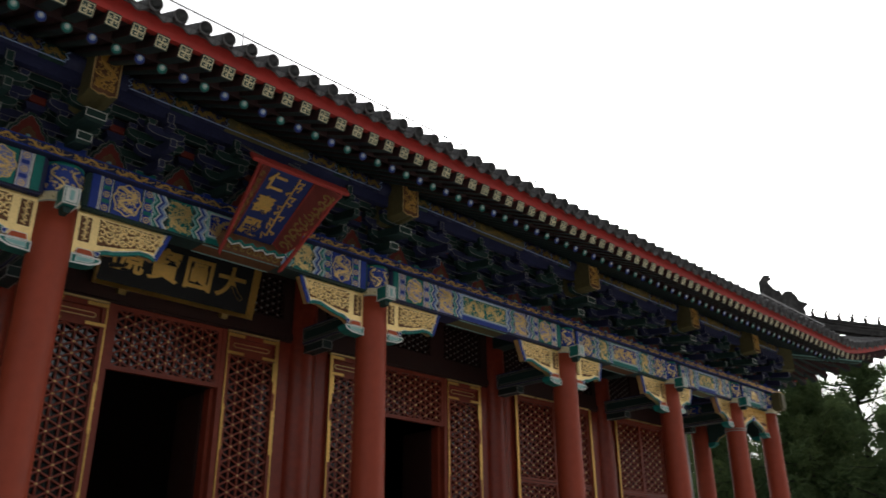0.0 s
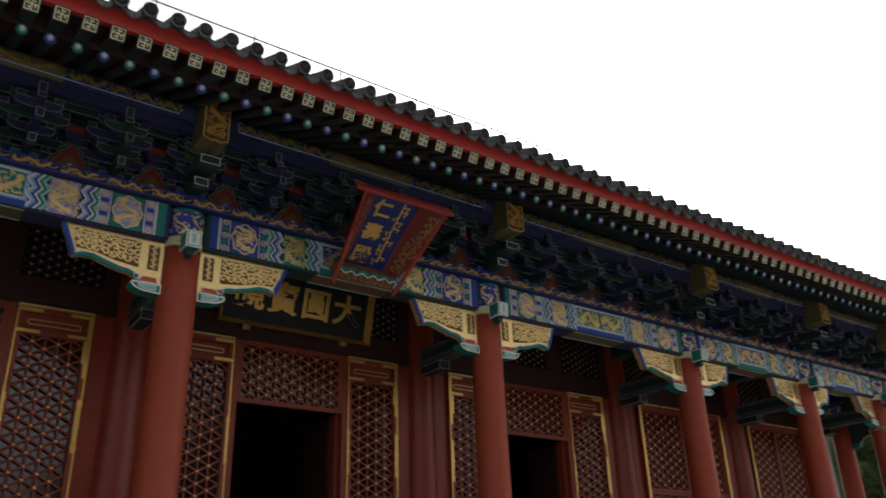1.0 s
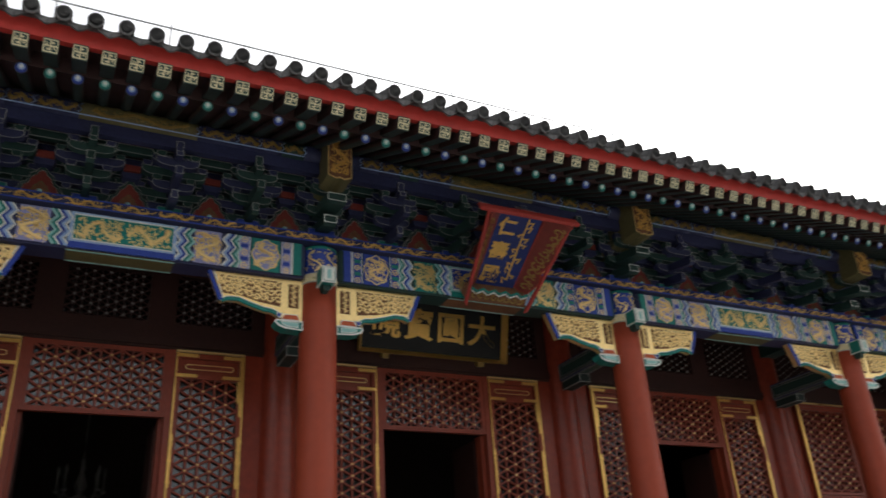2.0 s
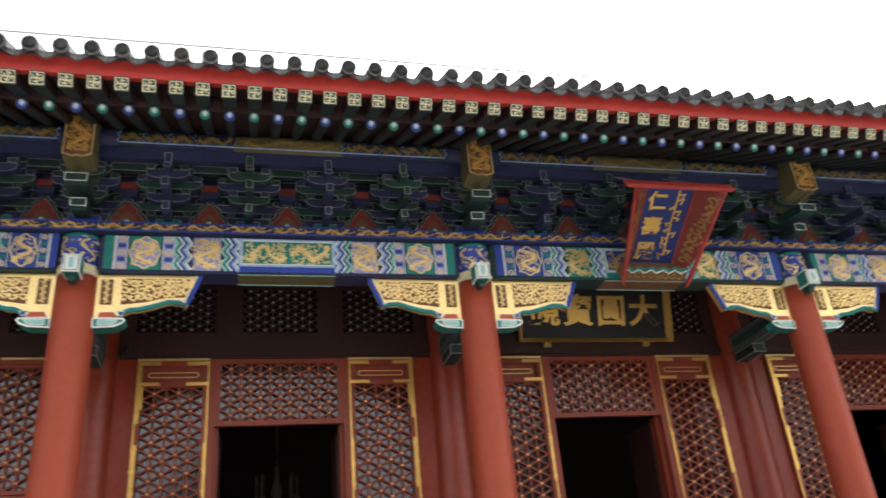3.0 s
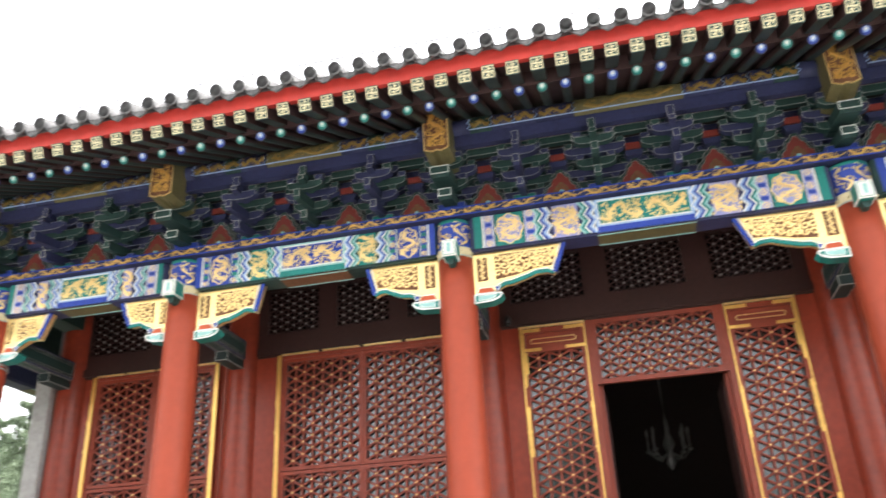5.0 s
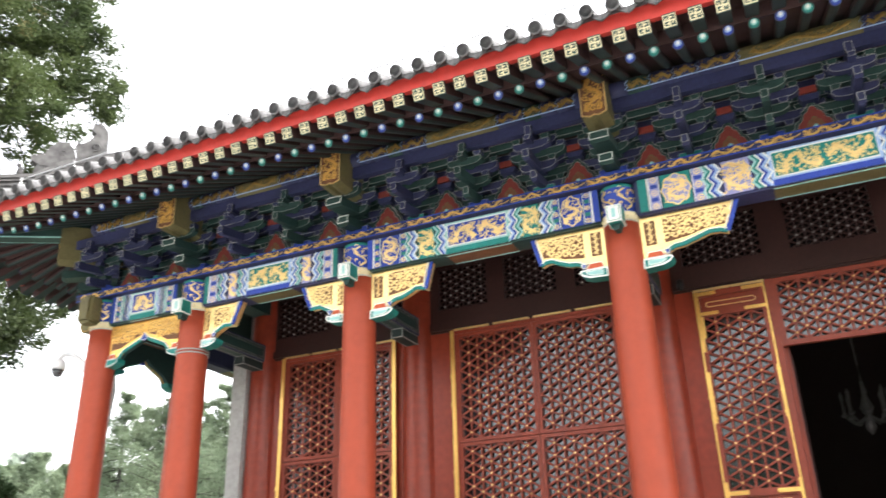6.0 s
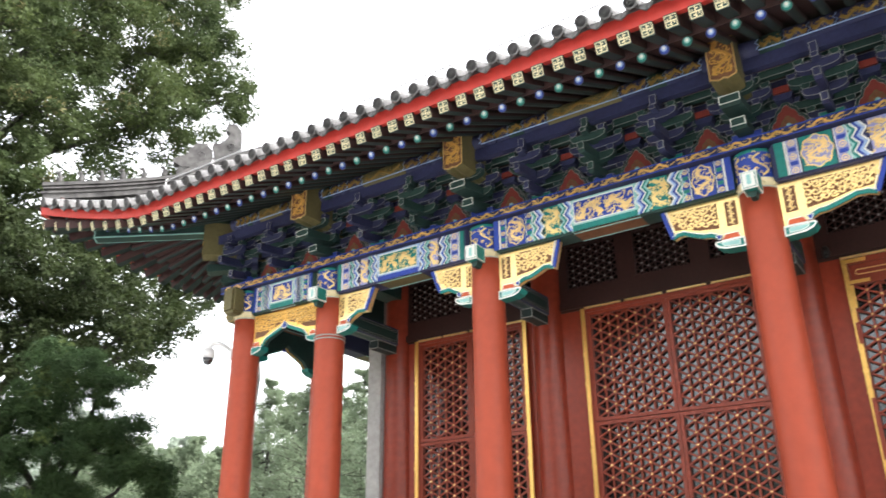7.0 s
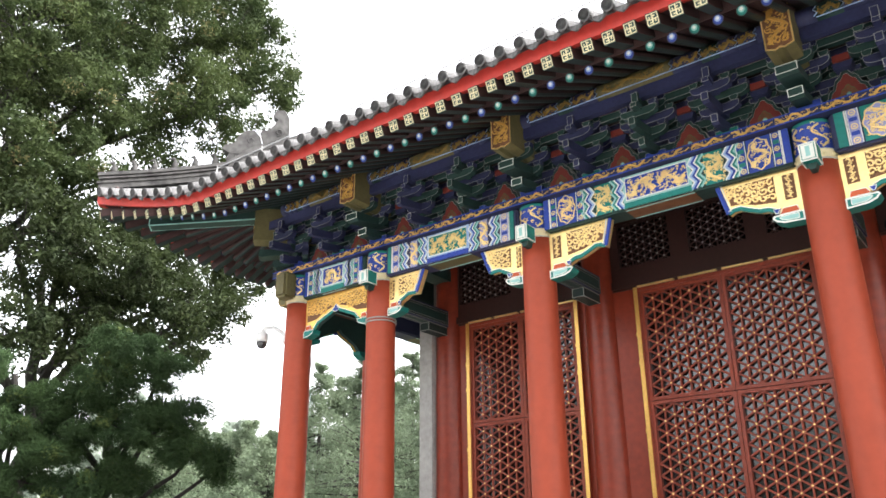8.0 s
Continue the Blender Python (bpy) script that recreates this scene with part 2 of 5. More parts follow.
# ---- lattice ----
def lattice(parent, x0, x1, z0, z1, y, a=0.152, glass=True, bar=0.029, paint=None):
    """Three-way lattice of red bars with gilded studs at the crossings, in a red frame, with glass behind."""
    bm, st = bmesh.new(), bmesh.new()
    step = a * math.cos(radians(30))
    nx = max(2, round((x1 - x0) / step))
    step = (x1 - x0) / nx
    nz = max(2, round((z1 - z0) / a))
    a = (z1 - z0) / nz
    for i in range(1, nx):
        ribbon(bm, [(x0 + i * step, z0), (x0 + i * step, z1)], bar, y, 0.022)
    for sgn in (1, -1):
        for k in range(-nx, nz + nx):
            pts = []
            for i in range(nx + 1):
                z = z0 + a * k + sgn * i * a / 2
                if z0 - 1e-6 <= z <= z1 + 1e-6:
                    pts.append((x0 + i * step, z))
            if len(pts) > 1:
                ribbon(bm, [pts[0], pts[-1]], bar, y - 0.004, 0.022)
    for i in range(1, nx):
        for k in range(-nx, nz + nx):
            z = z0 + a * k + i * a / 2
            if z0 + 0.02 < z < z1 - 0.02:
                m = Matrix.Translation((x0 + i * step, y - 0.028, z)) @ Matrix.Diagonal((1, 0.7, 1, 1))
                bmesh.ops.create_icosphere(st, subdivisions=1, radius=0.0165, matrix=m)
    grid = part("lattice", bm, paint or LATTICE_RED, parent)
    part("studs", st, LINE if paint else PALE_GOLD, grid, "small gilded studs")
    if glass:
        g = block("pane", (x0, x1, y + 0.03, y + 0.036, z0, z1), GLASS, parent, label="dark window glass")
        g.visible_shadow = False


def frame_bars(bm, x0, x1, z0, z1, y, w, d=0.06):
    box(bm, x0, x0 + w, y - d, y + 0.03, z0, z1)
    box(bm, x1 - w, x1, y - d, y + 0.03, z0, z1)
    box(bm, x0 + w, x1 - w, y - d, y + 0.03, z1 - w, z1)
    box(bm, x0 + w, x1 - w, y - d, y + 0.03, z0, z0 + w)


def oval(bm, cx, cz, w, h, y, width=0.012):
    pts = arc(cx - w / 2 + h / 2, cz, h / 2, h / 2, 90, 270, 6) + arc(cx + w / 2 - h / 2, cz, h / 2, h / 2, -90, 90, 6)
    ribbon(bm, pts + pts[:1], width, y, 0.006)


def door_leaf(x0, x1, outer):
    """A fixed leaf beside the doorway: oval panel, lattice, rail, lower panel; gilded plates on the edges. outer: -1 or 1, the side by the column."""
    leaf = thing("door_leaf", "tall red lattice door leaf with gilded edge plates and an oval top panel", "door", "door leaves of the hall", kind="structure")
    y = WALL
    bm = bmesh.new()
    w = 0.07
    frame_bars(bm, x0, x1, FLOOR + 0.25, 4.955, y, w)
    box(bm, x0 + w, x1 - w, y - 0.055, y + 0.03, 4.625, 4.695)
    box(bm, x0 + w, x1 - w, y - 0.055, y + 0.03, 2.45, 2.53)
    box(bm, x0 + w, x1 - w, y - 0.055, y + 0.03, 2.24, 2.30)
    box(bm, x0 + w, x1 - w, y - 0.01, y + 0.03, 4.695, 4.885)
    box(bm, x0 + w, x1 - w, y - 0.01, y + 0.03, FLOOR + 0.3, 2.45)
    part("leaf_frame", bm, LATTICE_RED, leaf)
    lattice(leaf, x0 + w, x1 - w, 2.53, 4.625, y - 0.01)
    bm = bmesh.new()
    oval(bm, (x0 + x1) / 2, 4.79, (x1 - x0) - 0.26, 0.06, y - 0.01)
    oval(bm, (x0 + x1) / 2, 2.375, (x1 - x0) - 0.26, 0.06, y - 0.01)
    part("oval_moulding", bm, PALE_GOLD, leaf, "gilded oval moulding")
    bm = bmesh.new()
    box(bm, x0, x1, y - 0.075, y - 0.02, 4.96, 4.985)
    part("top_strip", bm, PALE_GOLD, leaf, "gilded top strip")
    for side in (-1, 1):
        xe = x0 if side < 0 else x1
        bm = bmesh.new()
        wide = 0.055 if side == outer else 0.035
        xa, xb = (xe, xe + wide) if side < 0 else (xe - wide, xe)
        f = y - 0.068
        if side == outer:
            box(bm, xa, xb, f, f + 0.006, 4.175, 4.955)
            box(bm, xa - 0.0 if side < 0 else xa - 0.03, xb + 0.03 if side < 0 else xb, f - 0.003, f + 0.003, 4.345, 4.625)
        box(bm, xe - (0.0 if side < 0 else 0.02), xe + (0.02 if side < 0 else 0.0), f + 0.002, f + 0.008, 2.17, 4.955)
        box(bm, xa, xb, f, f + 0.006, 3.30, 3.92)
        box(bm, xa, xb, f, f + 0.006, 2.17, 2.62)
        for z in (3.36, 3.61, 3.86):
            box(bm, xa - 0.008, xb + 0.008, f - 0.006, f, z - 0.012, z + 0.012)
        part("edge_plate", bm, GOLD, leaf, "gilded bronze edge plate")
    for za, zb in ((4.90, 4.945), (4.64, 4.68), (2.47, 2.515)):
        for side in (-1, 1):
            xe = x0 if side < 0 else x1
            bm = bmesh.new()
            xa, xb = (xe + 0.02, xe + 0.27) if side < 0 else (xe - 0.27, xe - 0.02)
            box(bm, xa, xb, y - 0.072, y - 0.064, za, zb)
            part("corner_plate", bm, GOLD, leaf, "gilded bronze corner plate")
    return leaf


def clerestory(x0, x1, n):
    """Small lattice panels over the doors, under the painted beam."""
    c = thing("clerestory", "row of red lattice panels above the doors, darkened for shade", "lattice panel", "clerestory panels", kind="structure")
    bm = bmesh.new()
    pitch = (x1 - x0) / n
    edge = pitch * 0.13
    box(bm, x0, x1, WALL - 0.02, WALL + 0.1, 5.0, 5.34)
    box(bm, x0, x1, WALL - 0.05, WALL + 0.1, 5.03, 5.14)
    part("bottom_rail", bm, SHADED_RED, c)
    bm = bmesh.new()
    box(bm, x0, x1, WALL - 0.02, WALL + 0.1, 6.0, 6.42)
    part("top_rail", bm, SHADED_RED, c)
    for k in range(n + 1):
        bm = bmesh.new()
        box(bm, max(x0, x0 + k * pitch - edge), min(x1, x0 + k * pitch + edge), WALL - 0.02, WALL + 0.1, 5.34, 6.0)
        part("post", bm, SHADED_RED, c)
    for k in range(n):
        lattice(c, x0 + k * pitch + edge, x0 + (k + 1) * pitch - edge, 5.34, 6.0, WALL + 0.03, a=0.11, bar=0.02, paint=SHADED_RED)


# ---- wall, bay by bay ----
for k in range(len(INNER) - 1):
    xa, xb = INNER[k], INNER[k + 1]
    mid = (xa + xb) / 2
    if k in (2, 3, 4):
        clerestory(mid - 1.97, mid + 1.97, 3)
        door_leaf(mid - 1.72, mid - 0.87, -1)
        door_leaf(mid + 0.87, mid + 1.72, 1)
        d = thing("doorway", "open doorway under a red lattice transom", "doorway", "doorways of the hall", kind="structure")
        bm = bmesh.new()
        for s in (-1, 1):
            box(bm, mid + s * 0.865, mid + s * 0.79, WALL - 0.05, WALL + 0.16, FLOOR, 4.985)
            box(bm, mid + s * 0.79, mid + s * 0.74, WALL + 0.06, WALL + 0.22, FLOOR, 4.13)
        part("jambs", bm, LATTICE_RED, d)
        bm = bmesh.new()
        frame_bars(bm, mid - 0.79, mid + 0.79, 4.13, 4.985, WALL, 0.06, 0.04)
        part("transom_frame", bm, LATTICE_RED, d)
        lattice(d, mid - 0.73, mid + 0.73, 4.19, 4.925, WALL - 0.01, a=0.145)
        bm = bmesh.new()
        for s in (-1, 1):
            box(bm, mid + s * 0.72, mid + s * 0.77, WALL + 0.25, WALL + 0.95, FLOOR + 0.1, 4.1)
        part("open_leaves", bm, SHADED_RED, d, "door leaves folded inwards")
    else:
        half = (xb - xa) / 2 - 0.55 if k in (1, 5) else (xb - xa) / 2 - 0.39
        mid += 0.05 if k < 3 else -0.05
        clerestory(mid - half - 0.36, mid + half + 0.36, 3 if k in (1, 5) else 2)
        win = thing("lattice_window", "red lattice window leaves with gilded edging and dark glass", "window", "lattice windows", kind="structure")
        bm = bmesh.new()
        x0, x1 = mid - half, mid + half
        frame_bars(bm, x0, x1, FLOOR + 0.9, 4.98, WALL, 0.05, 0.07)
        part("window_frame", bm, LATTICE_RED, win)
        for s in (0, 1):
            lx0, lx1 = (x0 + 0.05, mid - 0.004) if s == 0 else (mid + 0.004, x1 - 0.05)
            for za, zb in ((3.41, 4.93), (FLOOR + 0.95, 3.40)):
                bm = bmesh.new()
                frame_bars(bm, lx0, lx1, za, zb, WALL, 0.045, 0.05)
                part("leaf_frame", bm, LATTICE_RED, win)
                lattice(win, lx0 + 0.045, lx1 - 0.045, za + 0.045, zb - 0.045, WALL - 0.01)
        n = 4
        for i in range(n):
            bm = bmesh.new()
            sx0 = x0 + (x1 - x0) * (i + 0.06) / n
            box(bm, sx0, x0 + (x1 - x0) * (i + 0.94) / n, WALL - 0.085, WALL - 0.03, 4.985, 5.01)
            part("top_strip", bm, PALE_GOLD, win, "thin gilded strip")
        for s in (-1, 1):
            bm = bmesh.new()
            xe = x0 if s < 0 else x1
            box(bm, xe - 0.028, xe + 0.028, WALL - 0.085, WALL - 0.07, FLOOR + 0.9, 4.99)
            for z in (3.0, 3.9, 4.3):
                box(bm, xe - 0.035, xe + 0.035, WALL - 0.092, WALL - 0.085, z, z + 0.05)
            part("side_strip", bm, GOLD, win, "gilded bronze side strip")
        block("window_dado", (x0, x1, WALL - 0.05, WALL + 0.1, FLOOR, FLOOR + 0.9), BRICK, win)
    # red boards between the inner columns and the openings
    for s in (-1, 1):
        xe = xa if s < 0 else xb
        edge = (mid - 1.72 if s < 0 else mid + 1.72) if k in (2, 3, 4) else (mid - half if s < 0 else mid + half)
        tagged(block("wall_board", (min(xe, edge), max(xe, edge), WALL + 0.0, WALL + 0.12, FLOOR, 5.0), WALL_RED), "red painted boards beside the inner columns", "wall", kind="structure")

# ---- columns ----
def column(x, y, painted=True, height=5.33, r=0.213):
    c = thing("column", "round terracotta-red timber column with a painted head" if painted else "round dark red timber column against the wall", "column", "front columns" if painted else "inner columns", kind="structure", at=(x, y, 0))
    bm = bmesh.new()
    lathe(bm, [(0.36, FLOOR), (0.36, FLOOR + 0.06), (0.30, FLOOR + 0.14)], 20)
    part("base_stone", bm, STONE, c, "grey stone base")
    bm = bmesh.new()
    prof = [(r + 0.022 * (1 - i / 12) ** 1.4, FLOOR + 0.14 + (height - FLOOR - 0.14) * i / 12) for i in range(13)]
    lathe(bm, prof, 32)
    part("shaft", bm, COLUMN_RED if painted else WALL_RED, c)
    if painted:
        bm = bmesh.new()
        lathe(bm, [(r + 0.006, 5.33), (r + 0.006, 5.345), (r + 0.004, 5.35), (r + 0.004, 5.43), (r + 0.006, 5.44), (r + 0.006, 5.45)], 32, slots=[1, 0, 0, 0, 1])
        for i in range(12):
            a = 2 * math.pi * i / 12
            bmesh.ops.create_icosphere(bm, subdivisions=1, radius=0.022, matrix=Matrix.Translation(((r + 0.004) * math.cos(a), (r + 0.004) * math.sin(a), 5.39)))
        part("collar", bm, [FRET_GOLD, LINE], c, "pale gilded painted collar")
        bm = bmesh.new()
        lathe(bm, [(r + 0.002, 5.45), (r + 0.002, 5.76), (r + 0.004, 5.765), (r + 0.004, 5.80)], 32, slots=[0, 1, 1])
        head = part("head", bm, [BLUE, TEAL], c, "blue painted column head")
        rnd = random.Random(4)
        bm = bmesh.new()
        for a0 in range(-180, 180, 60):
            path = [(a0 + 30 + 20 * math.sin(i * 0.21), 5.47 + 0.27 * i / 30) for i in range(31)]
            tmp = bmesh.new()
            ribbon(tmp, [(p * 0.0038, q) for p, q in path], 0.024, 0, 0.006)
            for j in range(14):
                cu = rnd.uniform(a0 + 2, a0 + 58) * 0.0038
                cv = rnd.uniform(5.48, 5.73)
                an = rnd.uniform(0, 360)
                ribbon(tmp, arc(cu, cv, 0.020, 0.005, an, an + 260, 5), 0.009, 0, 0.005)
            for j in range(6):
                s = (-1) ** j
                ribbon(tmp, [((a0 + 30 + s * (8 + 4 * i)) * 0.0038, 5.5 + 0.05 * j + 0.02 * math.sin(i)) for i in range(4)], 0.014, 0, 0.005)
            for v in tmp.verts:
                ang = v.co.x / 0.0038 * math.pi / 180 - math.pi / 2
                rr = r + 0.003 - v.co.y
                v.co = (rr * math.cos(ang), rr * math.sin(ang), v.co.z)
            me = bpy.data.meshes.new("tmp")
            tmp.to_mesh(me)
            tmp.free()
            bm.from_mesh(me)
            bpy.data.meshes.remove(me)
        part("head_ornament", bm, PALE_GOLD, head, "gilded dragon scroll")
    return c


first = column(COLX[0], CY)
for x in COLX[1:]:
    copy_thing(first, pose(x, CY, 0))
for sx in (0, -1):
    for y in (1.76, 4.6, 7.44, DEPTH):
        copy_thing(first, pose(COLX[sx], y, 0))
inner = column(INNER[0], WALL + 0.08, False, 6.42, 0.24)
for x in INNER[1:]:
    copy_thing(inner, pose(x, WALL + 0.08, 0))


# ---- painted ornament ----
def dragon(bm, cx, cz, w, h, y, seed, width=0.02):
    """Gilded scrollwork in the manner of a coiling dragon with clouds, filling w by h."""
    rnd = random.Random(seed)
    if w > 1.15 * h:
        turns = min(max(1.0, w / h * 0.75), 1.7)
        body = [(cx + w * (i / 48 - 0.5) * 0.92 + h * 0.10 * math.sin(4 * math.pi * turns * i / 48), cz + h * 0.33 * math.sin(2 * math.pi * turns * i / 48 + seed)) for i in range(49)]
    elif h > 1.15 * w:
        body = [(cx + w * 0.33 * math.sin(2.6 * math.pi * i / 36 + seed), cz + h * (i / 36 - 0.5) * 0.9) for i in range(37)]
    else:
        body = [(cx + w * 0.34 * math.sin(2.2 * math.pi * i / 36 + 0.4 * seed) * (0.55 + 0.45 * math.sin(math.pi * i / 36)), cz + h * (i / 36 - 0.5) * 0.86) for i in range(37)]
    ribbon(bm, body, width * 1.75, y, 0.010)
    for x, z in body[::2]:
        s = rnd.choice((-1, 1))
        r = min(w, h) * rnd.uniform(0.10, 0.19)
        a = rnd.uniform(0, 360)
        ribbon(bm, arc(x, z, r * 0.3, r * 1.2, a, a + s * 190, 5), width * 1.0, y, 0.007, taper=True)
    for _ in range(int(14 + 260 * w * h / 0.3)):
        x, z = cx + (rnd.random() - 0.5) * w * 0.94, cz + (rnd.random() - 0.5) * h * 0.9
        r = min(min(w, h) * rnd.uniform(0.05, 0.09), 0.035)
        a = rnd.uniform(0, 360)
        ribbon(bm, arc(x, z, r, r * 0.3, a, a + 220, 4), width * 0.6, y, 0.004)


def plate(parent, name, x0, x1, z0, z1, y, material, d=0.006, label=""):
    return block(name, (x0, x1, y - d, y + 0.002, z0, z1), material, parent, label=label)


def zigzag(bm, x, z0, z1, y, amp, width, slot, n=5, lead=1):
    pts = []
    steps = round(n * 2)
    for i in range(steps + 1):
        pts.append((x + (amp if i % 2 else -amp) * lead, z0 + (z1 - z0) * i / steps))
    ribbon(bm, pts, width, y, 0.004, slot)


def painted_beam(length, warm, label):
    """A painted architrave between two columns: end bars, banded panels, roundels, zigzags, dragon fields and a framed middle."""
    A, B, C = (TEAL, BLUE, LILAC) if warm else (BLUE, TEAL, PALE_TEAL)
    half = length / 2
    b = thing("painted_beam", label, "beam", "painted front beams", kind="structure")
    y0, y1 = CY - 0.15, CY + 0.19
    bm = bmesh.new()
    box(bm, -half + 0.2, half - 0.2, y0, y1, BEAM_LO, BEAM_HI)
    bmesh.ops.bevel(bm, geom=bm.edges[:], offset=0.025, segments=3, affect="EDGES")
    part("core", bm, DEEP_BLUE if warm else DEEP_TEAL, b)
    z0, z1 = BEAM_LO + 0.02, BEAM_HI - 0.015
    y = y0
    f = half / 2.2
    if half > 1.5:
        bar, bands, roundel, zig1, field, zig2, mid = (0.26, 0.35), ((0.38, 0.49), (0.86, 0.98)), (0.51, 0.84), 1.06, (1.15, 1.50), 1.58, 1.66
    elif half > 1.0:
        bar, bands, roundel, zig1, field, zig2, mid = (0.42, 0.52), ((0.56, 0.76),), None, 0.92, (1.06, 1.36), 1.48, 1.60
    else:
        bar, bands, roundel, zig1, field, zig2, mid = (0.66, 0.80), ((0.86, 1.1),), None, 1.26, None, 1.44, 1.56
    gold, lines = bmesh.new(), bmesh.new()
    for s in (-1, 1):
        def px(u):
            return s * (half - u * f)
        def span(a, c):
            return min(px(a), px(c)), max(px(a), px(c))
        x0, x1 = span(*bar)
        plate(b, "end_bar", x0, x1, z0, z1, y, A, 0.016)
        ribbon(lines, [(px(bar[1] + 0.012), z0), (px(bar[1] + 0.012), z1)], 0.018, y, 0.008, 0)
        for a, c in bands:
            x0, x1 = span(a, c)
            plate(b, "band", x0, x1, z0, z1, y, A if not warm else LILAC, 0.007)
            n = 5
            for i in range(n):
                zc = z0 + (z1 - z0) * (i + 0.5) / n
                w = (x1 - x0) * 0.36
                if i % 2:
                    box(lines, (x0 + x1) / 2 - w, (x0 + x1) / 2 + w, y - 0.013, y - 0.006, zc - 0.022, zc + 0.022, 3 if warm else 2)
                else:
                    ribbon(gold, arc((x0 + x1) / 2, zc, w * 0.8, w * 0.8, 0, 360, 8), 0.012, y - 0.007, 0.005)
                    ribbon(gold, [((x0 + x1) / 2 - w * 0.3, zc), ((x0 + x1) / 2 + w * 0.3, zc)], 0.018, y - 0.007, 0.005)
            for xe in (x0, x1):
                ribbon(lines, [(xe, z0), (xe, z1)], 0.010, y - 0.005, 0.006, 0)
        if roundel:
            x0, x1 = span(*roundel)
            plate(b, "field", x0, x1, z0, z1, y, A, 0.005)
            cx, cz = (x0 + x1) / 2, (z0 + z1) / 2
            rx, rz = (x1 - x0) * 0.46, (z1 - z0) * 0.45
            rim = [(cx + rx * (1 + 0.06 * math.cos(8 * t)) * math.cos(t), cz + rz * (1 + 0.06 * math.cos(8 * t)) * math.sin(t)) for t in (2 * math.pi * i / 40 for i in range(41))]
            rb = bmesh.new()
            prism(rb, rim[:-1], y - 0.011, y - 0.004)
            part("roundel", rb, LILAC if warm else BLUE, b)
            ribbon(gold, rim, 0.016, y - 0.011, 0.005)
            dragon(gold, cx, cz, rx * 1.7, rz * 1.7, y - 0.011, 3 + s, 0.017)
        for zx, lead in ((zig1, s), (zig2, s)):
            for j, sl in enumerate((0, 4, 1, 0, 2, 5)):
                zigzag(lines, px(zx) + s * 0.030 * f ** 0.5 * (j - 2.5), z0, z1, y - 0.005, 0.030, 0.031 if sl else 0.022, sl, 2.5, lead)
        if field:
            x0, x1 = span(*field)
            plate(b, "field", x0 + 0.03, x1 - 0.03, z0, z1, y, C if warm else A if half < 1.5 else TEAL, 0.004)
            dragon(gold, (x0 + x1) / 2, (z0 + z1) / 2, x1 - x0 - 0.04, (z1 - z0) * 0.95, y - 0.004, 2, 0.021)
    m = half - mid * f
    plate(b, "middle_border", -m, m, z0 - 0.015, z1, y, PALE_TEAL if not warm else PALE_BLUE, 0.008)
    plate(b, "middle_lower_bar", -m + 0.01, m - 0.01, z0 - 0.015, z0 + 0.055, y, BLUE if warm else TEAL, 0.016)
    plate(b, "middle_panel", -m + 0.04, m - 0.04, z0 + 0.085, z1 - 0.03, y, TEAL if warm else BLUE, 0.013)
    oh = z1 - z0 - 0.13
    ww = m - 0.05
    for s in (-1, 1):
        if half > 1.0:
            dragon(gold, s * ww * 0.50, z0 + 0.085 + oh / 2, ww * 0.96, oh * 0.97, y - 0.013, 5 + s, 0.020)
    if half <= 1.0:
        dragon(gold, 0, z0 + 0.085 + oh / 2, ww * 1.7, oh * 0.9, y - 0.013, 5, 0.02)
    frame_z = [(-m + 0.04, z0 + 0.085), (m - 0.04, z0 + 0.085), (m - 0.04, z1 - 0.03), (-m + 0.04, z1 - 0.03), (-m + 0.04, z0 + 0.085)]
    ribbon(lines, frame_z, 0.016, y - 0.013, 0.005, 0)
    part("gilding", gold, PALE_GOLD, b, "gilded dragons and scrolls")
    part("lines", lines, [WHITE, BLUE, TEAL, LILAC if not warm else BLUE, PALE_BLUE, PALE_TEAL], b, "white and coloured lines")
    block("soffit_panel", (-m, m, y0 + 0.02, y1 - 0.02, BEAM_LO - 0.006, BEAM_LO + 0.002), OLIVE if warm else CARVED, b)
    bm = bmesh.new()
    for yy in (y0 + 0.035, y1 - 0.035):
        box(bm, -m, m, yy - 0.012, yy + 0.012, BEAM_LO - 0.010, BEAM_LO)
    part("soffit_line", bm, PALE_TEAL, b)
    return b


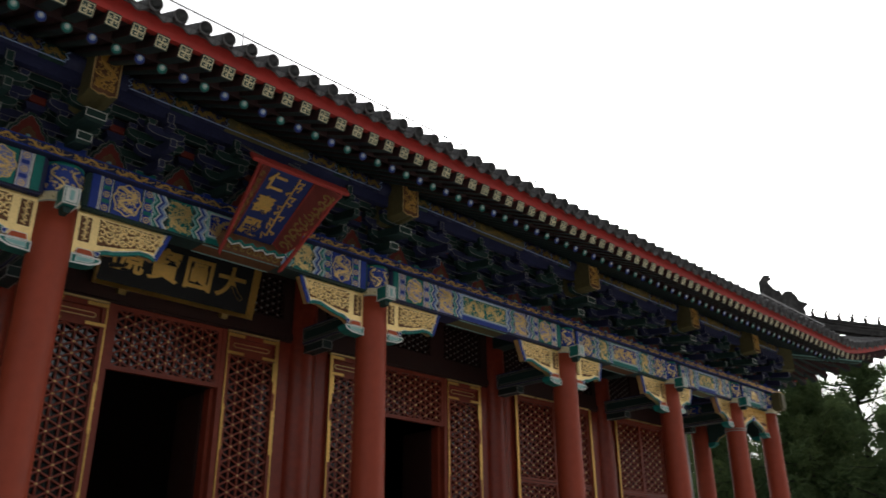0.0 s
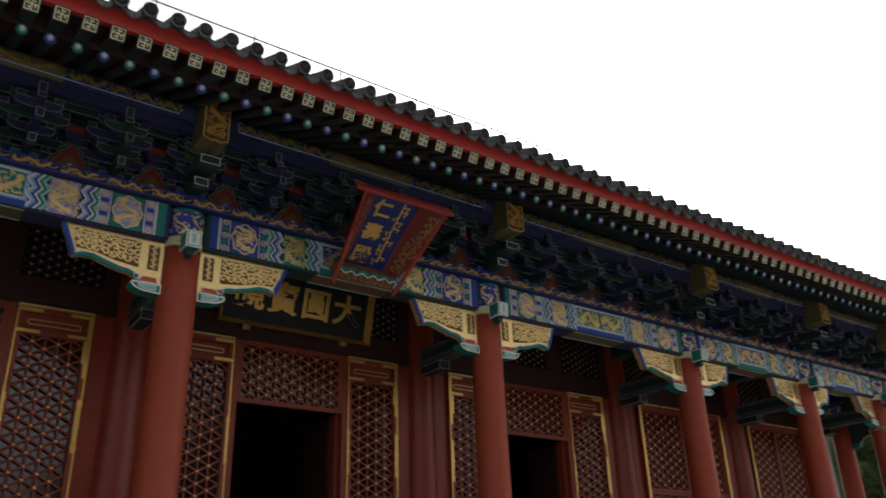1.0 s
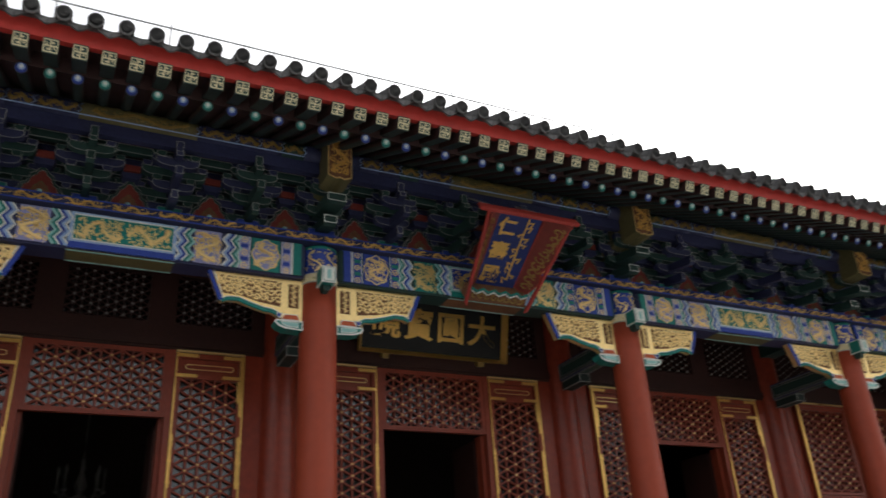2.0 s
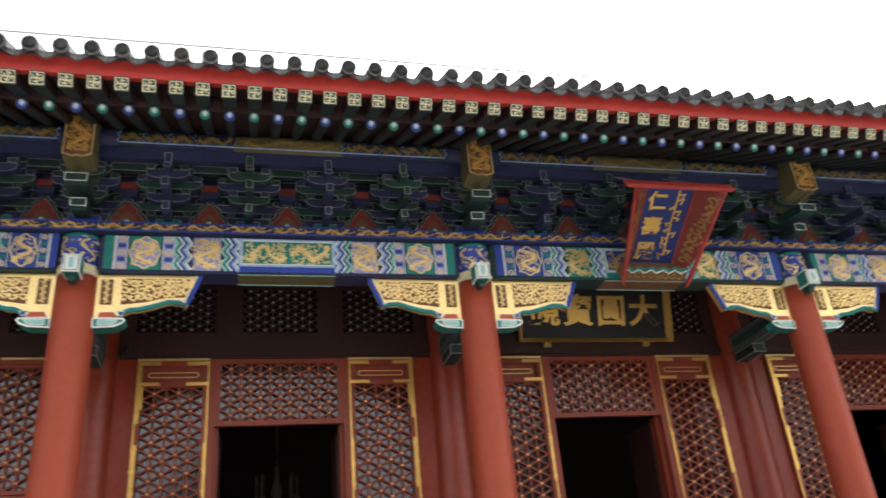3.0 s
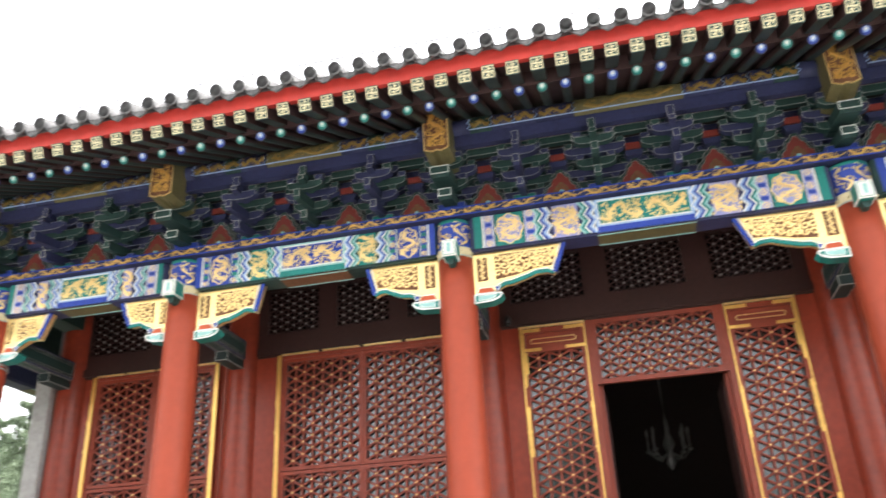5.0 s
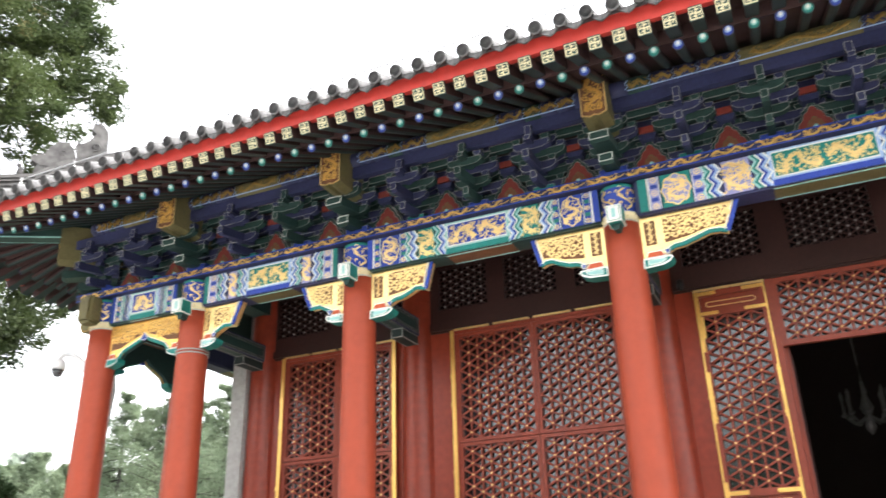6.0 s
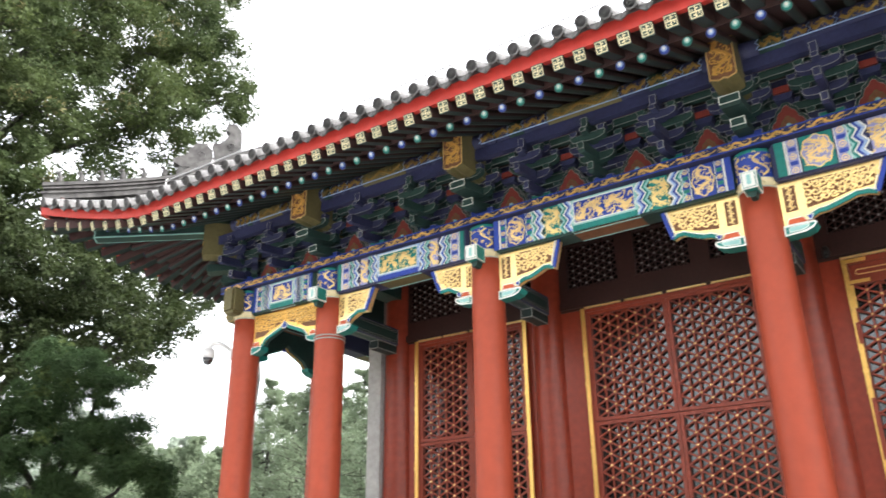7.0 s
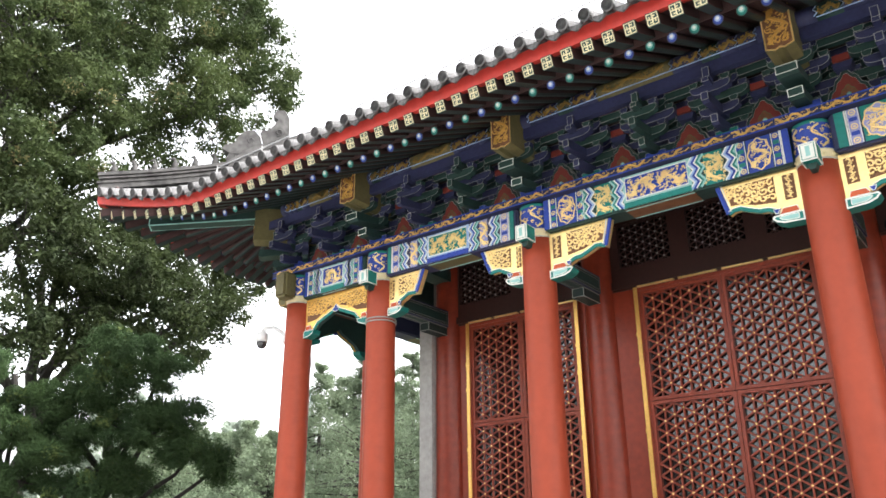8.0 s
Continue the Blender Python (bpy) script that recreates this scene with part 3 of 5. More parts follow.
def spandrel(length, near=1):
    """Carved gilded bracket board under the beam, beside a column; x runs from the column's axis outwards."""
    s = thing("spandrel", "carved and gilded openwork bracket board with teal scroll edge", "spandrel", "gilded spandrels", kind="structure")
    L, y0, y1, top = length, CY - 0.055, CY + 0.055, BEAM_LO - 0.004
    r = 0.2
    lo = [(r, 4.87), (0.40, 4.87), (0.47, 4.93), (0.56, 4.97), (0.64, 4.975)]
    k = (L - 0.64)
    lo += [(0.64 + k * 0.25, 5.02), (0.64 + k * 0.45, 5.065), (0.64 + k * 0.62, 5.06), (0.64 + k * 0.74, 5.03)]
    if L < 0.95:
        lo = [(r, 4.9), (0.34, 4.9), (0.40, 4.97), (0.46, 5.0), (r + (L - r) * 0.55, 5.06), (r + (L - r) * 0.76, 5.05)]
    poly = [(r, top), (L - 0.03, top)] + lo[::-1]
    bm = bmesh.new()
    prism(bm, poly, y0, y1)
    part("board", bm, PALE_GOLD, s)
    # recessed grounds with scrolls
    bm, sc = bmesh.new(), bmesh.new()
    a, b = (r + 0.05, r + 0.17) if L > 0.95 else (r + 0.03, r + 0.1)
    prism(bm, [(a, 5.32), (b, 5.32), (b, 5.03), (a, 5.03)], y0 - 0.004, y0 + 0.004)
    x0 = b + 0.09
    x1 = L - 0.12
    prism(bm, [(x0, 5.335), (x1, 5.335), (L - 0.06 - 0.2 * (L - 0.64), 5.12) if L > 0.95 else (x1 - 0.1, 5.13), (0.64 + k * 0.42, 5.115), (0.64 + k * 0.1, 5.06), (x0, 5.03)] if L > 0.95 else [(x0, 5.33), (x1, 5.33), (x1 - 0.1, 5.13), (x0, 5.06)], y0 - 0.004, y0 + 0.004)
    ground_part = part("carved_ground", bm, CARVED, s, "dark hollow between the carving")
    rnd = random.Random(7)
    for z in (5.08, 5.15, 5.22, 5.29):
        for sg in (-1, 1):
            ribbon(sc, arc((a + b) / 2 + sg * 0.02, z, 0.035, 0.01, 90 * sg, 90 * sg + 260, 6), 0.014, y0 - 0.004, 0.012)
    n = max(3, int((x1 - x0) / 0.08))
    for i in range(n):
        xc = x0 + (i + 0.5) * (x1 - x0) / n
        zt, zb = 5.33, 5.04 + 0.10 * (i / n) + (0.08 if i == n - 1 else 0)
        for zc in ((zt * 0.82 + zb * 0.18), (zt + zb) / 2, (zt * 0.2 + zb * 0.8)):
            a0 = rnd.uniform(0, 360)
            ribbon(sc, arc(xc + rnd.uniform(-0.012, 0.012), zc, 0.046, 0.008, a0, a0 + rnd.choice((-1, 1)) * rnd.uniform(330, 520), 10), 0.021, y0 - 0.004, 0.016)
            a0 = rnd.uniform(0, 360)
            ribbon(sc, arc(xc + 0.042, zc + 0.025, 0.026, 0.006, a0, a0 + 300, 6), 0.016, y0 - 0.004, 0.010)
    part("scrolls", sc, PALE_GOLD, ground_part, "gilded scroll carving")
    # teal lower edge with white line, blue outer edge
    bm = bmesh.new()
    edge = lo[2:]
    ribbon(bm, [(x, z - 0.002) for x, z in edge], 0.05, y0, 0.012, 0)
    ribbon(bm, [(x, z + 0.026) for x, z in edge], 0.012, y0, 0.016, 1)
    tip = lo[-1]
    ribbon(bm, [(L - 0.03, top), tip], 0.055, y0, 0.014, 2)
    ribbon(bm, [(L - 0.075, top), (tip[0] - 0.03, tip[1] + 0.02)], 0.012, y0, 0.018, 1)
    part("painted_edge", bm, [TEAL, WHITE, BLUE], s, "teal and blue painted edge")
    # scroll foot beside the column
    ft = lo[1][0] + 0.03
    bm = bmesh.new()
    base = lo[0][1]
    foot = [(r, base), (ft + 0.08, base), (ft + 0.10, base - 0.03), (ft + 0.06, base - 0.075), (ft - 0.02, base - 0.105), (r, base - 0.115)]
    prism(bm, foot, y0 - 0.03, y1 + 0.03, 0, rim=(0.022, 1))
    cx, cz = (r + ft) / 2 + 0.02, base - 0.052
    prism(bm, [(cx + (x - cx) * 0.62, cz + (z - cz) * 0.55) for x, z in foot], y0 - 0.036, y0 - 0.028, 4, rim=(0.008, 1))
    prism(bm, [(r + 0.06, base + 0.075), (ft - 0.02, base + 0.075), (ft + 0.02, base + 0.005), (r + 0.04, base + 0.005)], y0 - 0.02, y0, 2, rim=(0.010, 1))
    prism(bm, [(ft + 0.0, base + 0.08), (ft + 0.08, base + 0.08), (ft + 0.06, base + 0.02), (ft + 0.03, base + 0.02)], y0 - 0.018, y0, 3, rim=(0.012, 1))
    part("scroll_foot", bm, [TEAL, WHITE, ORANGE, BLUE, PALE_TEAL], s, "white-lined teal scroll foot with a red jewel")
    return s


def put(ob, x, y=0.0, z=0.0, mirror=False):
    if mirror:
        ob.scale = (-1, 1, 1)
    ob.location = (x, y, z)
    return ob


BAYS = [(COLX[k], COLX[k + 1]) for k in range(9)]
made = {}
for k, (xa, xb) in enumerate(BAYS):
    key = min(k, 8 - k)
    if key not in made:
        warm = key in (1, 3)
        words = {0: "short painted beam with a teal and blue framed panel", 1: "painted beam with a green gilded middle panel", 2: "painted beam with a blue gilded dragon panel", 3: "long painted beam with a green gilded double-dragon panel", 4: "long painted beam with a lilac-blue gilded dragon panel"}[key]
        made[key] = painted_beam(xb - xa, warm, words)
        made[key].location = ((xa + xb) / 2, 0, 0)
    else:
        copy_thing(made[key], pose((xa + xb) / 2, 0, 0))
lengths = [0.88, 0.88, 1.10, 1.30, 1.30]
span_made = {}
for k, (xa, xb) in enumerate(BAYS):
    key = min(k, 8 - k)
    if key == 0:
        continue
    L = lengths[key]
    for x, mir in ((xa, False), (xb, True)):
        if (L, mir) not in span_made:
            span_made[L, mir] = put(spandrel(L), x, mirror=mir)
        else:
            copy_thing(span_made[L, mir], pose(x, 0, 0))


def bridge_spandrel(length):
    """One carved board that spans a narrow bay from column to column."""
    s = thing("spandrel", "gilded carved board spanning the narrow corner bay, with a teal scalloped edge", "spandrel", "gilded spandrels", kind="structure")
    h = length / 2 - 0.2
    y0, y1, top = CY - 0.05, CY + 0.05, BEAM_LO - 0.004
    low = [(-h, 4.86), (-h + 0.2, 4.86), (-h + 0.28, 4.95), (-h + 0.45, 5.02), (-0.08, 5.08), (0, 5.15), (0.08, 5.08), (h - 0.45, 5.02), (h - 0.28, 4.95), (h - 0.2, 4.86), (h, 4.86)]
    bm = bmesh.new()
    for (xa, za), (xb, zb) in zip(low, low[1:]):
        prism(bm, [(xa, top), (xa, za), (xb, zb), (xb, top)], y0, y0 + 0.03)
    part("board", bm, GOLD, s)
    # Dark back layer: the board's backlit shade is put into its colour.
    bm = bmesh.new()
    for (xa, za), (xb, zb) in zip(low, low[1:]):
        prism(bm, [(xa, top), (xa, za + 0.004), (xb, zb + 0.004), (xb, top)], y0 + 0.03, y1)
    part("backing", bm, DEEP_TEAL, s, "dark teal back layer, coloured for its shaded silhouette")
    bm = bmesh.new()
    rnd = random.Random(3)
    for sg in (-1, 1):
        prism(bm, [(sg * (h - 0.05), 5.33), (sg * 0.04, 5.33), (sg * 0.06, 5.17), (sg * (h - 0.4), 5.10), (sg * (h - 0.25), 5.02), (sg * (h - 0.05), 5.0)], y0 - 0.004, y0 + 0.004, 1)
    for i in range(15):
        xc = -h + 0.08 + (2 * h - 0.16) * i / 14
        for zc in (5.29, 5.21, 5.13) if abs(xc) > 0.25 else (5.29, 5.22):
            a0 = rnd.uniform(0, 360)
            ribbon(bm, arc(xc, zc, 0.048, 0.008, a0, a0 + rnd.choice((-1, 1)) * 460, 10), 0.017, y0 - 0.004, 0.014, 0)
            ribbon(bm, arc(xc + 0.04, zc + 0.03, 0.028, 0.006, a0, a0 + 300, 6), 0.013, y0 - 0.004, 0.010, 0)
    part("scrolls", bm, [GOLD, CARVED], s, "gilded scroll carving")
    bm = bmesh.new()
    ribbon(bm, low[1:-1], 0.05, y0, 0.014, 0)
    ribbon(bm, [(x, z + 0.03) for x, z in low[1:-1]], 0.012, y0, 0.016, 1)
    prism(bm, [(-0.07, 5.09), (0, 5.19), (0.07, 5.09), (0, 5.06)], y0 - 0.02, y0, 2, rim=(0.01, 1))
    for sg in (-1, 1):
        prism(bm, [(sg * h, 4.86), (sg * (h - 0.22), 4.86), (sg * (h - 0.2), 4.80), (sg * (h - 0.1), 4.76), (sg * h, 4.75)], y0 - 0.03, y1 + 0.03, 0, rim=(0.014, 1))
        prism(bm, [(sg * (h - 0.04), 4.94), (sg * (h - 0.13), 4.94), (sg * (h - 0.15), 4.87), (sg * (h - 0.02), 4.87)], y0 - 0.02, y0, 3, rim=(0.01, 1))
    part("painted_edge", bm, [TEAL, WHITE, BLUE, ORANGE], s, "teal edge with white lines")
    return s


W0 = COLX[1] - COLX[0]
brid = put(bridge_spandrel(W0), (COLX[0] + COLX[1]) / 2)
copy_thing(brid, pose((COLX[-1] + COLX[-2]) / 2, 0, 0))
for sx in (-1, 1):
    xx = sx * 14.56
    for ya, yb, kind in ((0, 1.76, 0), (1.76, 4.6, 1), (4.6, 7.44, 1), (7.44, DEPTH, 0)):
        copy_thing(made[kind], pose(xx, (ya + yb) / 2, 0, 0, 0, sx * 90))
        if kind == 0:
            copy_thing(brid, pose(xx, (ya + yb) / 2, 0, 0, 0, sx * 90))


def beam_nose(x, y=CY, rz=0):
    n = thing("beam_nose", "small teal beam end with white outline on the column", "beam end", "beam ends", kind="structure", at=(0, 0, 0))
    bm = bmesh.new()
    box(bm, -0.085, 0.085, -0.41, -0.2, 5.25, 5.45, 0)
    bmesh.ops.recalc_face_normals(bm, faces=bm.faces[:])
    bmesh.ops.inset_individual(bm, faces=bm.faces[:], thickness=0.018)
    for f in bm.faces:
        c = f.calc_center_median()
        inner_face = abs(abs(c.x) - 0.085) < 1e-4 and abs(c.z - 5.35) < 0.01 and abs(c.y + 0.305) < 0.01 or abs(c.y + 0.41) < 1e-4 and abs(c.x) < 0.01 and abs(c.z - 5.35) < 0.01 or abs(c.z - 5.25) < 1e-4 and abs(c.x) < 0.01 and abs(c.y + 0.305) < 0.01
        f.material_index = 0 if inner_face else 1
    part("end_block", bm, [TEAL, WHITE], n)
    bm = bmesh.new()
    box(bm, -0.062, 0.062, -0.418, -0.41, 5.27, 5.43, 0)
    box(bm, -0.022, 0.022, -0.423, -0.418, 5.295, 5.405, 1)
    part("end_panel", bm, [WHITE, PALE_TEAL], n)
    bm = bmesh.new()
    prism(bm, [(-0.05, 5.25), (0.05, 5.25), (0.03, 5.18), (-0.03, 5.18)], -0.33, -0.2)
    part("under_block", bm, DEEP_TEAL, n)
    n.matrix_basis = pose(x, y, 0, 0, 0, rz)
    return n


nose0 = beam_nose(COLX[1])
for x in COLX[2:-1]:
    copy_thing(nose0, pose(x, CY, 0))
# corner beam ends
for sx in (-1, 1):
    e = thing("corner_beam_end", "weathered olive carved beam end past the corner column", "beam end", "corner beam ends", kind="structure")
    bm = bmesh.new()
    x = sx * 14.56
    prism(bm, [(x + sx * 0.2, 5.36), (x + sx * 0.34, 5.36), (x + sx * 0.40, 5.45), (x + sx * 0.38, 5.55), (x + sx * 0.46, 5.62), (x + sx * 0.42, 5.78), (x + sx * 0.2, 5.8)], CY - 0.13, CY + 0.13, 0, rim=(0.02, 1))
    part("end_block", bm, [OLIVE, OLD_GOLD], e)
    bm = bmesh.new()
    box(bm, x - 0.13, x + 0.13, CY - 0.46, CY - 0.2, 5.38, 5.8)
    bmesh.ops.bevel(bm, geom=bm.edges[:], offset=0.04, segments=2, affect="EDGES")
    part("front_block", bm, OLIVE, e)

# ---- plate beam with running dragons ----
pl = thing("plate_beam", "long narrow blue plate beam with gilded running dragons", "beam", kind="structure")
bm = bmesh.new()
box(bm, -15.0, 15.0, -0.30, 0.24, BEAM_HI, PLATE)
for sx in (-1, 1):
    box(bm, sx * 14.86, sx * 14.26, 0.24, DEPTH, BEAM_HI, PLATE)
part("plate", bm, DEEP_BLUE, pl)
bm, ln = bmesh.new(), bmesh.new()
x = -14.9
k = 0
while x < 14.9:
    dragon(bm, x + 0.19, 5.876, 0.38, 0.085, -0.30, k % 5, 0.014)
    for j in range(7):
        ribbon(bm, arc(x + 0.03 + 0.055 * j, 5.876 + (0.022 if (j + k) % 2 else -0.022), 0.017, 0.004, 60 * j, 60 * j + 240, 4), 0.009, -0.30, 0.004)
    ribbon(bm, [(x + 0.40, 5.862), (x + 0.455, 5.89)], 0.012, -0.30, 0.005)
    for j in range(4):
        ribbon(bm, [(x + 0.02 + 0.1 * j, 5.845 + 0.016 * (j % 2)), (x + 0.06 + 0.1 * j, 5.852 + 0.016 * (j % 2)), (x + 0.11 + 0.1 * j, 5.848 + 0.016 * (j % 2))], 0.007, -0.30, 0.004)
    x += 0.47
    k += 1
part("gilding", bm, GOLD, pl, "gilded running dragons")
box(ln, -15.0, 15.0, -0.306, -0.30, PLATE - 0.014, PLATE)
box(ln, -15.0, 15.0, -0.306, -0.30, BEAM_HI, BEAM_HI + 0.016)
part("lines", ln, BLUE, pl)


# ---- bracket sets ----
def boat(w, z0, z1, n=5):
    """Outline of a bracket arm: flat top, ends that curve up like a bow."""
    h, c = w / 2, z1 - z0
    left = [(-h + c * 1.25 * (1 - math.cos(radians(90 * i / n))), z1 - 0.35 * c - 0.65 * c * math.sin(radians(90 * i / n))) for i in range(n + 1)]
    return [(-h, z1)] + left + [(-x, z) for x, z in left[::-1]] + [(h, z1)]


def tier_arm(parent, wid, z, y, paint, edge=0.006):
    bm = bmesh.new()
    prism(bm, boat(wid, z, z + 0.105), y - 0.045, y + 0.045, 0, rim=(edge, 1))
    part("arm", bm, [paint, LINE], parent)


def tier_block(parent, x, z, y, paint, g=0.055):
    bm = bmesh.new()
    prism(bm, [(x - g * 0.68, z), (x + g * 0.68, z), (x + g, z + 0.028), (x + g, z + 0.066), (x - g, z + 0.066), (x - g, z + 0.028)], y - g, y + g, 0, rim=(0.005, 1))
    part("small_block", bm, [paint, LINE], parent)


def nose_part(parent, w, tipy, tipz, rooty, rootz, h, cols, rim=0.16, beak=0.02):
    """A cantilever that slopes down and out to an outlined tip, pointed below."""
    bm = bmesh.new()
    pts = [(rooty, rootz + h / 2), (tipy + 0.12, tipz + h * 0.5 + 0.012), (tipy, tipz + h / 2), (tipy, tipz - h / 2), (tipy + 0.05, tipz - h / 2 - beak), (tipy + 0.16, tipz - h / 2), (rooty, rootz - h / 2)]
    L = [bm.verts.new((-w / 2, y, z)) for y, z in pts]
    R = [bm.verts.new((w / 2, y, z)) for y, z in pts]
    bm.faces.new(L)
    bm.faces.new(R[::-1])
    n = len(pts)
    for i in range(n):
        f = bm.faces.new((L[i], R[i], R[(i + 1) % n], L[(i + 1) % n]))
        if i == 2:
            tipf = f
    bmesh.ops.recalc_face_normals(bm, faces=bm.faces[:])
    for f in bmesh.ops.inset_region(bm, faces=[tipf], thickness=min(w, h) * rim)["faces"]:
        f.material_index = 1
    part("nose", bm, cols, parent)


def bracket_set(blue, on_column):
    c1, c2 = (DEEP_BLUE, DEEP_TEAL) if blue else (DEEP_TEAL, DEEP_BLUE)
    s = thing("bracket_set", ("broad painted timber bracket set over a column, under a gilded beam head" if on_column else "stepped timber bracket set painted %s with pale edges" % ("blue on green" if blue else "green on blue")), "bracket set", "eave bracket sets", kind="structure")
    w = 0.17 if on_column else 0.082
    bm = bmesh.new()
    g = 0.17 if on_column else 0.13
    prism(bm, [(-g * 0.75, PLATE), (g * 0.75, PLATE), (g, PLATE + 0.06), (g, PLATE + 0.14), (-g, PLATE + 0.14), (-g, PLATE + 0.06)], -g, g, 0, rim=(0.008, 1))
    part("base_block", bm, [BLUE if not blue else TEAL, LINE], s)
    # (distance out, width, height): the arms step outwards and upwards, green and blue by turns
    tiers = [(0.0, 0.50, 6.05, c1), (0.0, 0.76, 6.22, c2), (-0.24, 0.46, 6.21, c1), (-0.24, 0.70, 6.375, c2), (-0.48, 0.46, 6.375, c1), (0.0, 0.56, 6.40, c1), (-0.24, 0.52, 6.54, c1)]
    for y, wid, z, paint in tiers:
        tier_arm(s, wid, z, y, paint)
        for sx in (-1, 1):
            tier_block(s, sx * (wid / 2 - 0.05), z + 0.107, y, c2 if paint is c1 else c1, 0.05)
    tip = [c1, WHITE if on_column else PALE_TEAL]
    nose_part(s, w * 0.95, -0.52, 6.04, 0.1, 6.13, 0.10, tip if on_column else [c1, LINE], 0.13)
    nose_part(s, w if not on_column else 0.225, -0.76, 6.205, 0.1, 6.31, 0.10, tip if on_column else [c1, LINE], 0.13)
    if on_column:
        bm = bmesh.new()
        z0, z1 = 6.37, 6.98
        prism(bm, [(-0.15, z1), (0.15, z1), (0.15, z0 + 0.05), (0.05, z0 + 0.012), (0, z0 + 0.03), (-0.05, z0 + 0.012), (-0.15, z0 + 0.05)], -0.86, 0.2, 0, rim=(0.022, 2))
        for f in bm.faces:
            if f.calc_center_median().y < -0.855 and f.material_index == 0:
                f.material_index = 1
        hd = part("beam_head", bm, [OLIVE, CARVED, PALE_GOLD], s, "gilded beam head")
        bm = bmesh.new()
        dragon(bm, 0, (z0 + z1) / 2 + 0.01, 0.22, 0.46, -0.86, 4, 0.022)
        for i in range(6):
            ribbon(bm, arc(-0.08 + 0.08 * (i % 3), z0 + 0.12 + 0.16 * (i // 3), 0.045, 0.01, 50 * i, 50 * i + 300, 7), 0.018, -0.86, 0.008)
        part("head_ornament", bm, GOLD, hd, "gilded scrolls")
    else:
        bm = bmesh.new()
        prism(bm, [(-0.04, 6.44), (0.04, 6.44), (0.04, 6.50), (-0.04, 6.50)], -0.66, 0.1, 0, rim=(0.008, 1))
        prism(bm, [(-0.04, 6.53), (0.04, 6.53), (0.04, 6.66), (-0.04, 6.66)], -0.60, 0.1, 0, rim=(0.009, 1))
        part("nose", bm, [c1, LINE], s)
    return s


def flame_board(width):
    """Board between two bracket sets: a red flame-shaped panel with stepped green edge and three painted pearls."""
    b = thing("bracket_board", "dark green board with a red flame-shaped panel and pearls", "board", "boards between brackets", kind="structure")
    h = width / 2
    bm = bmesh.new()
    box(bm, -h, h, 0.06, 0.09, PLATE, 6.6)
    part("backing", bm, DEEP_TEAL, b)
    w = 0.31
    half = ((1.0, 0.004), (0.86, 0.075), (0.72, 0.10), (0.62, 0.19), (0.47, 0.22), (0.36, 0.315), (0.20, 0.35), (0.10, 0.405))

    def flame(k, grow):
        pts = [(x * w * k, PLATE + 0.004 + z * k * grow) for x, z in half]
        return [(-x, z) for x, z in pts] + [(0, PLATE + 0.425 * k * grow)] + pts[::-1]
    for k, m, y, grow in ((1.0, LINE, -0.10, 1.0), (0.97, DEEP_TEAL, -0.106, 1.0), (0.84, LINE, -0.109, 1.03), (0.82, FLAME_RED, -0.113, 1.03), (0.56, OLIVE, -0.117, 0.95), (0.52, CARVED, -0.121, 0.95)):
        bm = bmesh.new()
        prism(bm, flame(k, grow), y, 0.06 if k == 1.0 else y + 0.007)
        part("flame_panel", bm, m, b)
    bm = bmesh.new()
    for x, z in ((-0.037, 0.040), (0.037, 0.040), (0, 0.100)):
        bmesh.ops.create_icosphere(bm, subdivisions=2, radius=0.027, matrix=Matrix.Translation((x, -0.124, PLATE + z)))
    part("pearls", bm, PALE_TEAL, b, "three pale blue-green pearls")
    bm = bmesh.new()
    box(bm, -0.085, 0.085, -0.20, 0.06, 6.41, 6.49)
    part("red_tablet", bm, FLAME_RED, b, "small red tablet")
    bm = bmesh.new()
    prism(bm, [(-0.11, 6.405), (-0.085, 6.33), (0.085, 6.33), (0.11, 6.405)], -0.18, 0.06)
    part("blue_tablet", bm, DEEP_BLUE, b, "small blue block under the tablet")
    return b


column_set = bracket_set(False, True)
column_set.location = (COLX[1], 0, 0)
for x in COLX[2:-1]:
    copy_thing(column_set, pose(x, 0, 0))
set_blue, set_green, boards = None, None, {}
count = 0
for k, (xa, xb) in enumerate(BAYS):
    n = SETS[abs(k - 4) + 1] if k != 4 else 5
    pitch = (xb - xa) / n
    for i in range(n):
        xm = xa + (i + 0.5) * pitch
        key = round(pitch, 3)
        if key not in boards:
            boards[key] = flame_board(pitch)
            boards[key].location = (xm, 0, 0)
        else:
            copy_thing(boards[key], pose(xm, 0, 0))
        if i:
            x = xa + i * pitch
            blue = i % 2 == 1
            if blue and not set_blue:
                set_blue = bracket_set(True, False)
                set_blue.location = (x, 0, 0)
            elif not blue and not set_green:
                set_green = bracket_set(False, False)
                set_green.location = (x, 0, 0)
            else:
                copy_thing(set_blue if blue else set_green, pose(x, 0, 0))
key = min(boards)
for sx in (-1, 1):
    copy_thing(column_set, pose(sx * 14.56, 0, 0, 0, 0, sx * 45))
    copy_thing(set_blue, pose(sx * 14.56, 0, 0))
    copy_thing(set_blue, pose(sx * 14.56, 0, 0, 0, 0, sx * 90))
    for j in range(1, 6):
        y = 0.88 * j
        if j != 2:
            copy_thing((set_blue, set_green)[j % 2], pose(sx * 14.56, y, 0, 0, 0, sx * 90))
        copy_thing(boards[key], pose(sx * 14.56, y - 0.44, 0, 0, 0, sx * 90))
    copy_thing(column_set, pose(sx * 14.56, 1.76, 0, 0, 0, sx * 90))

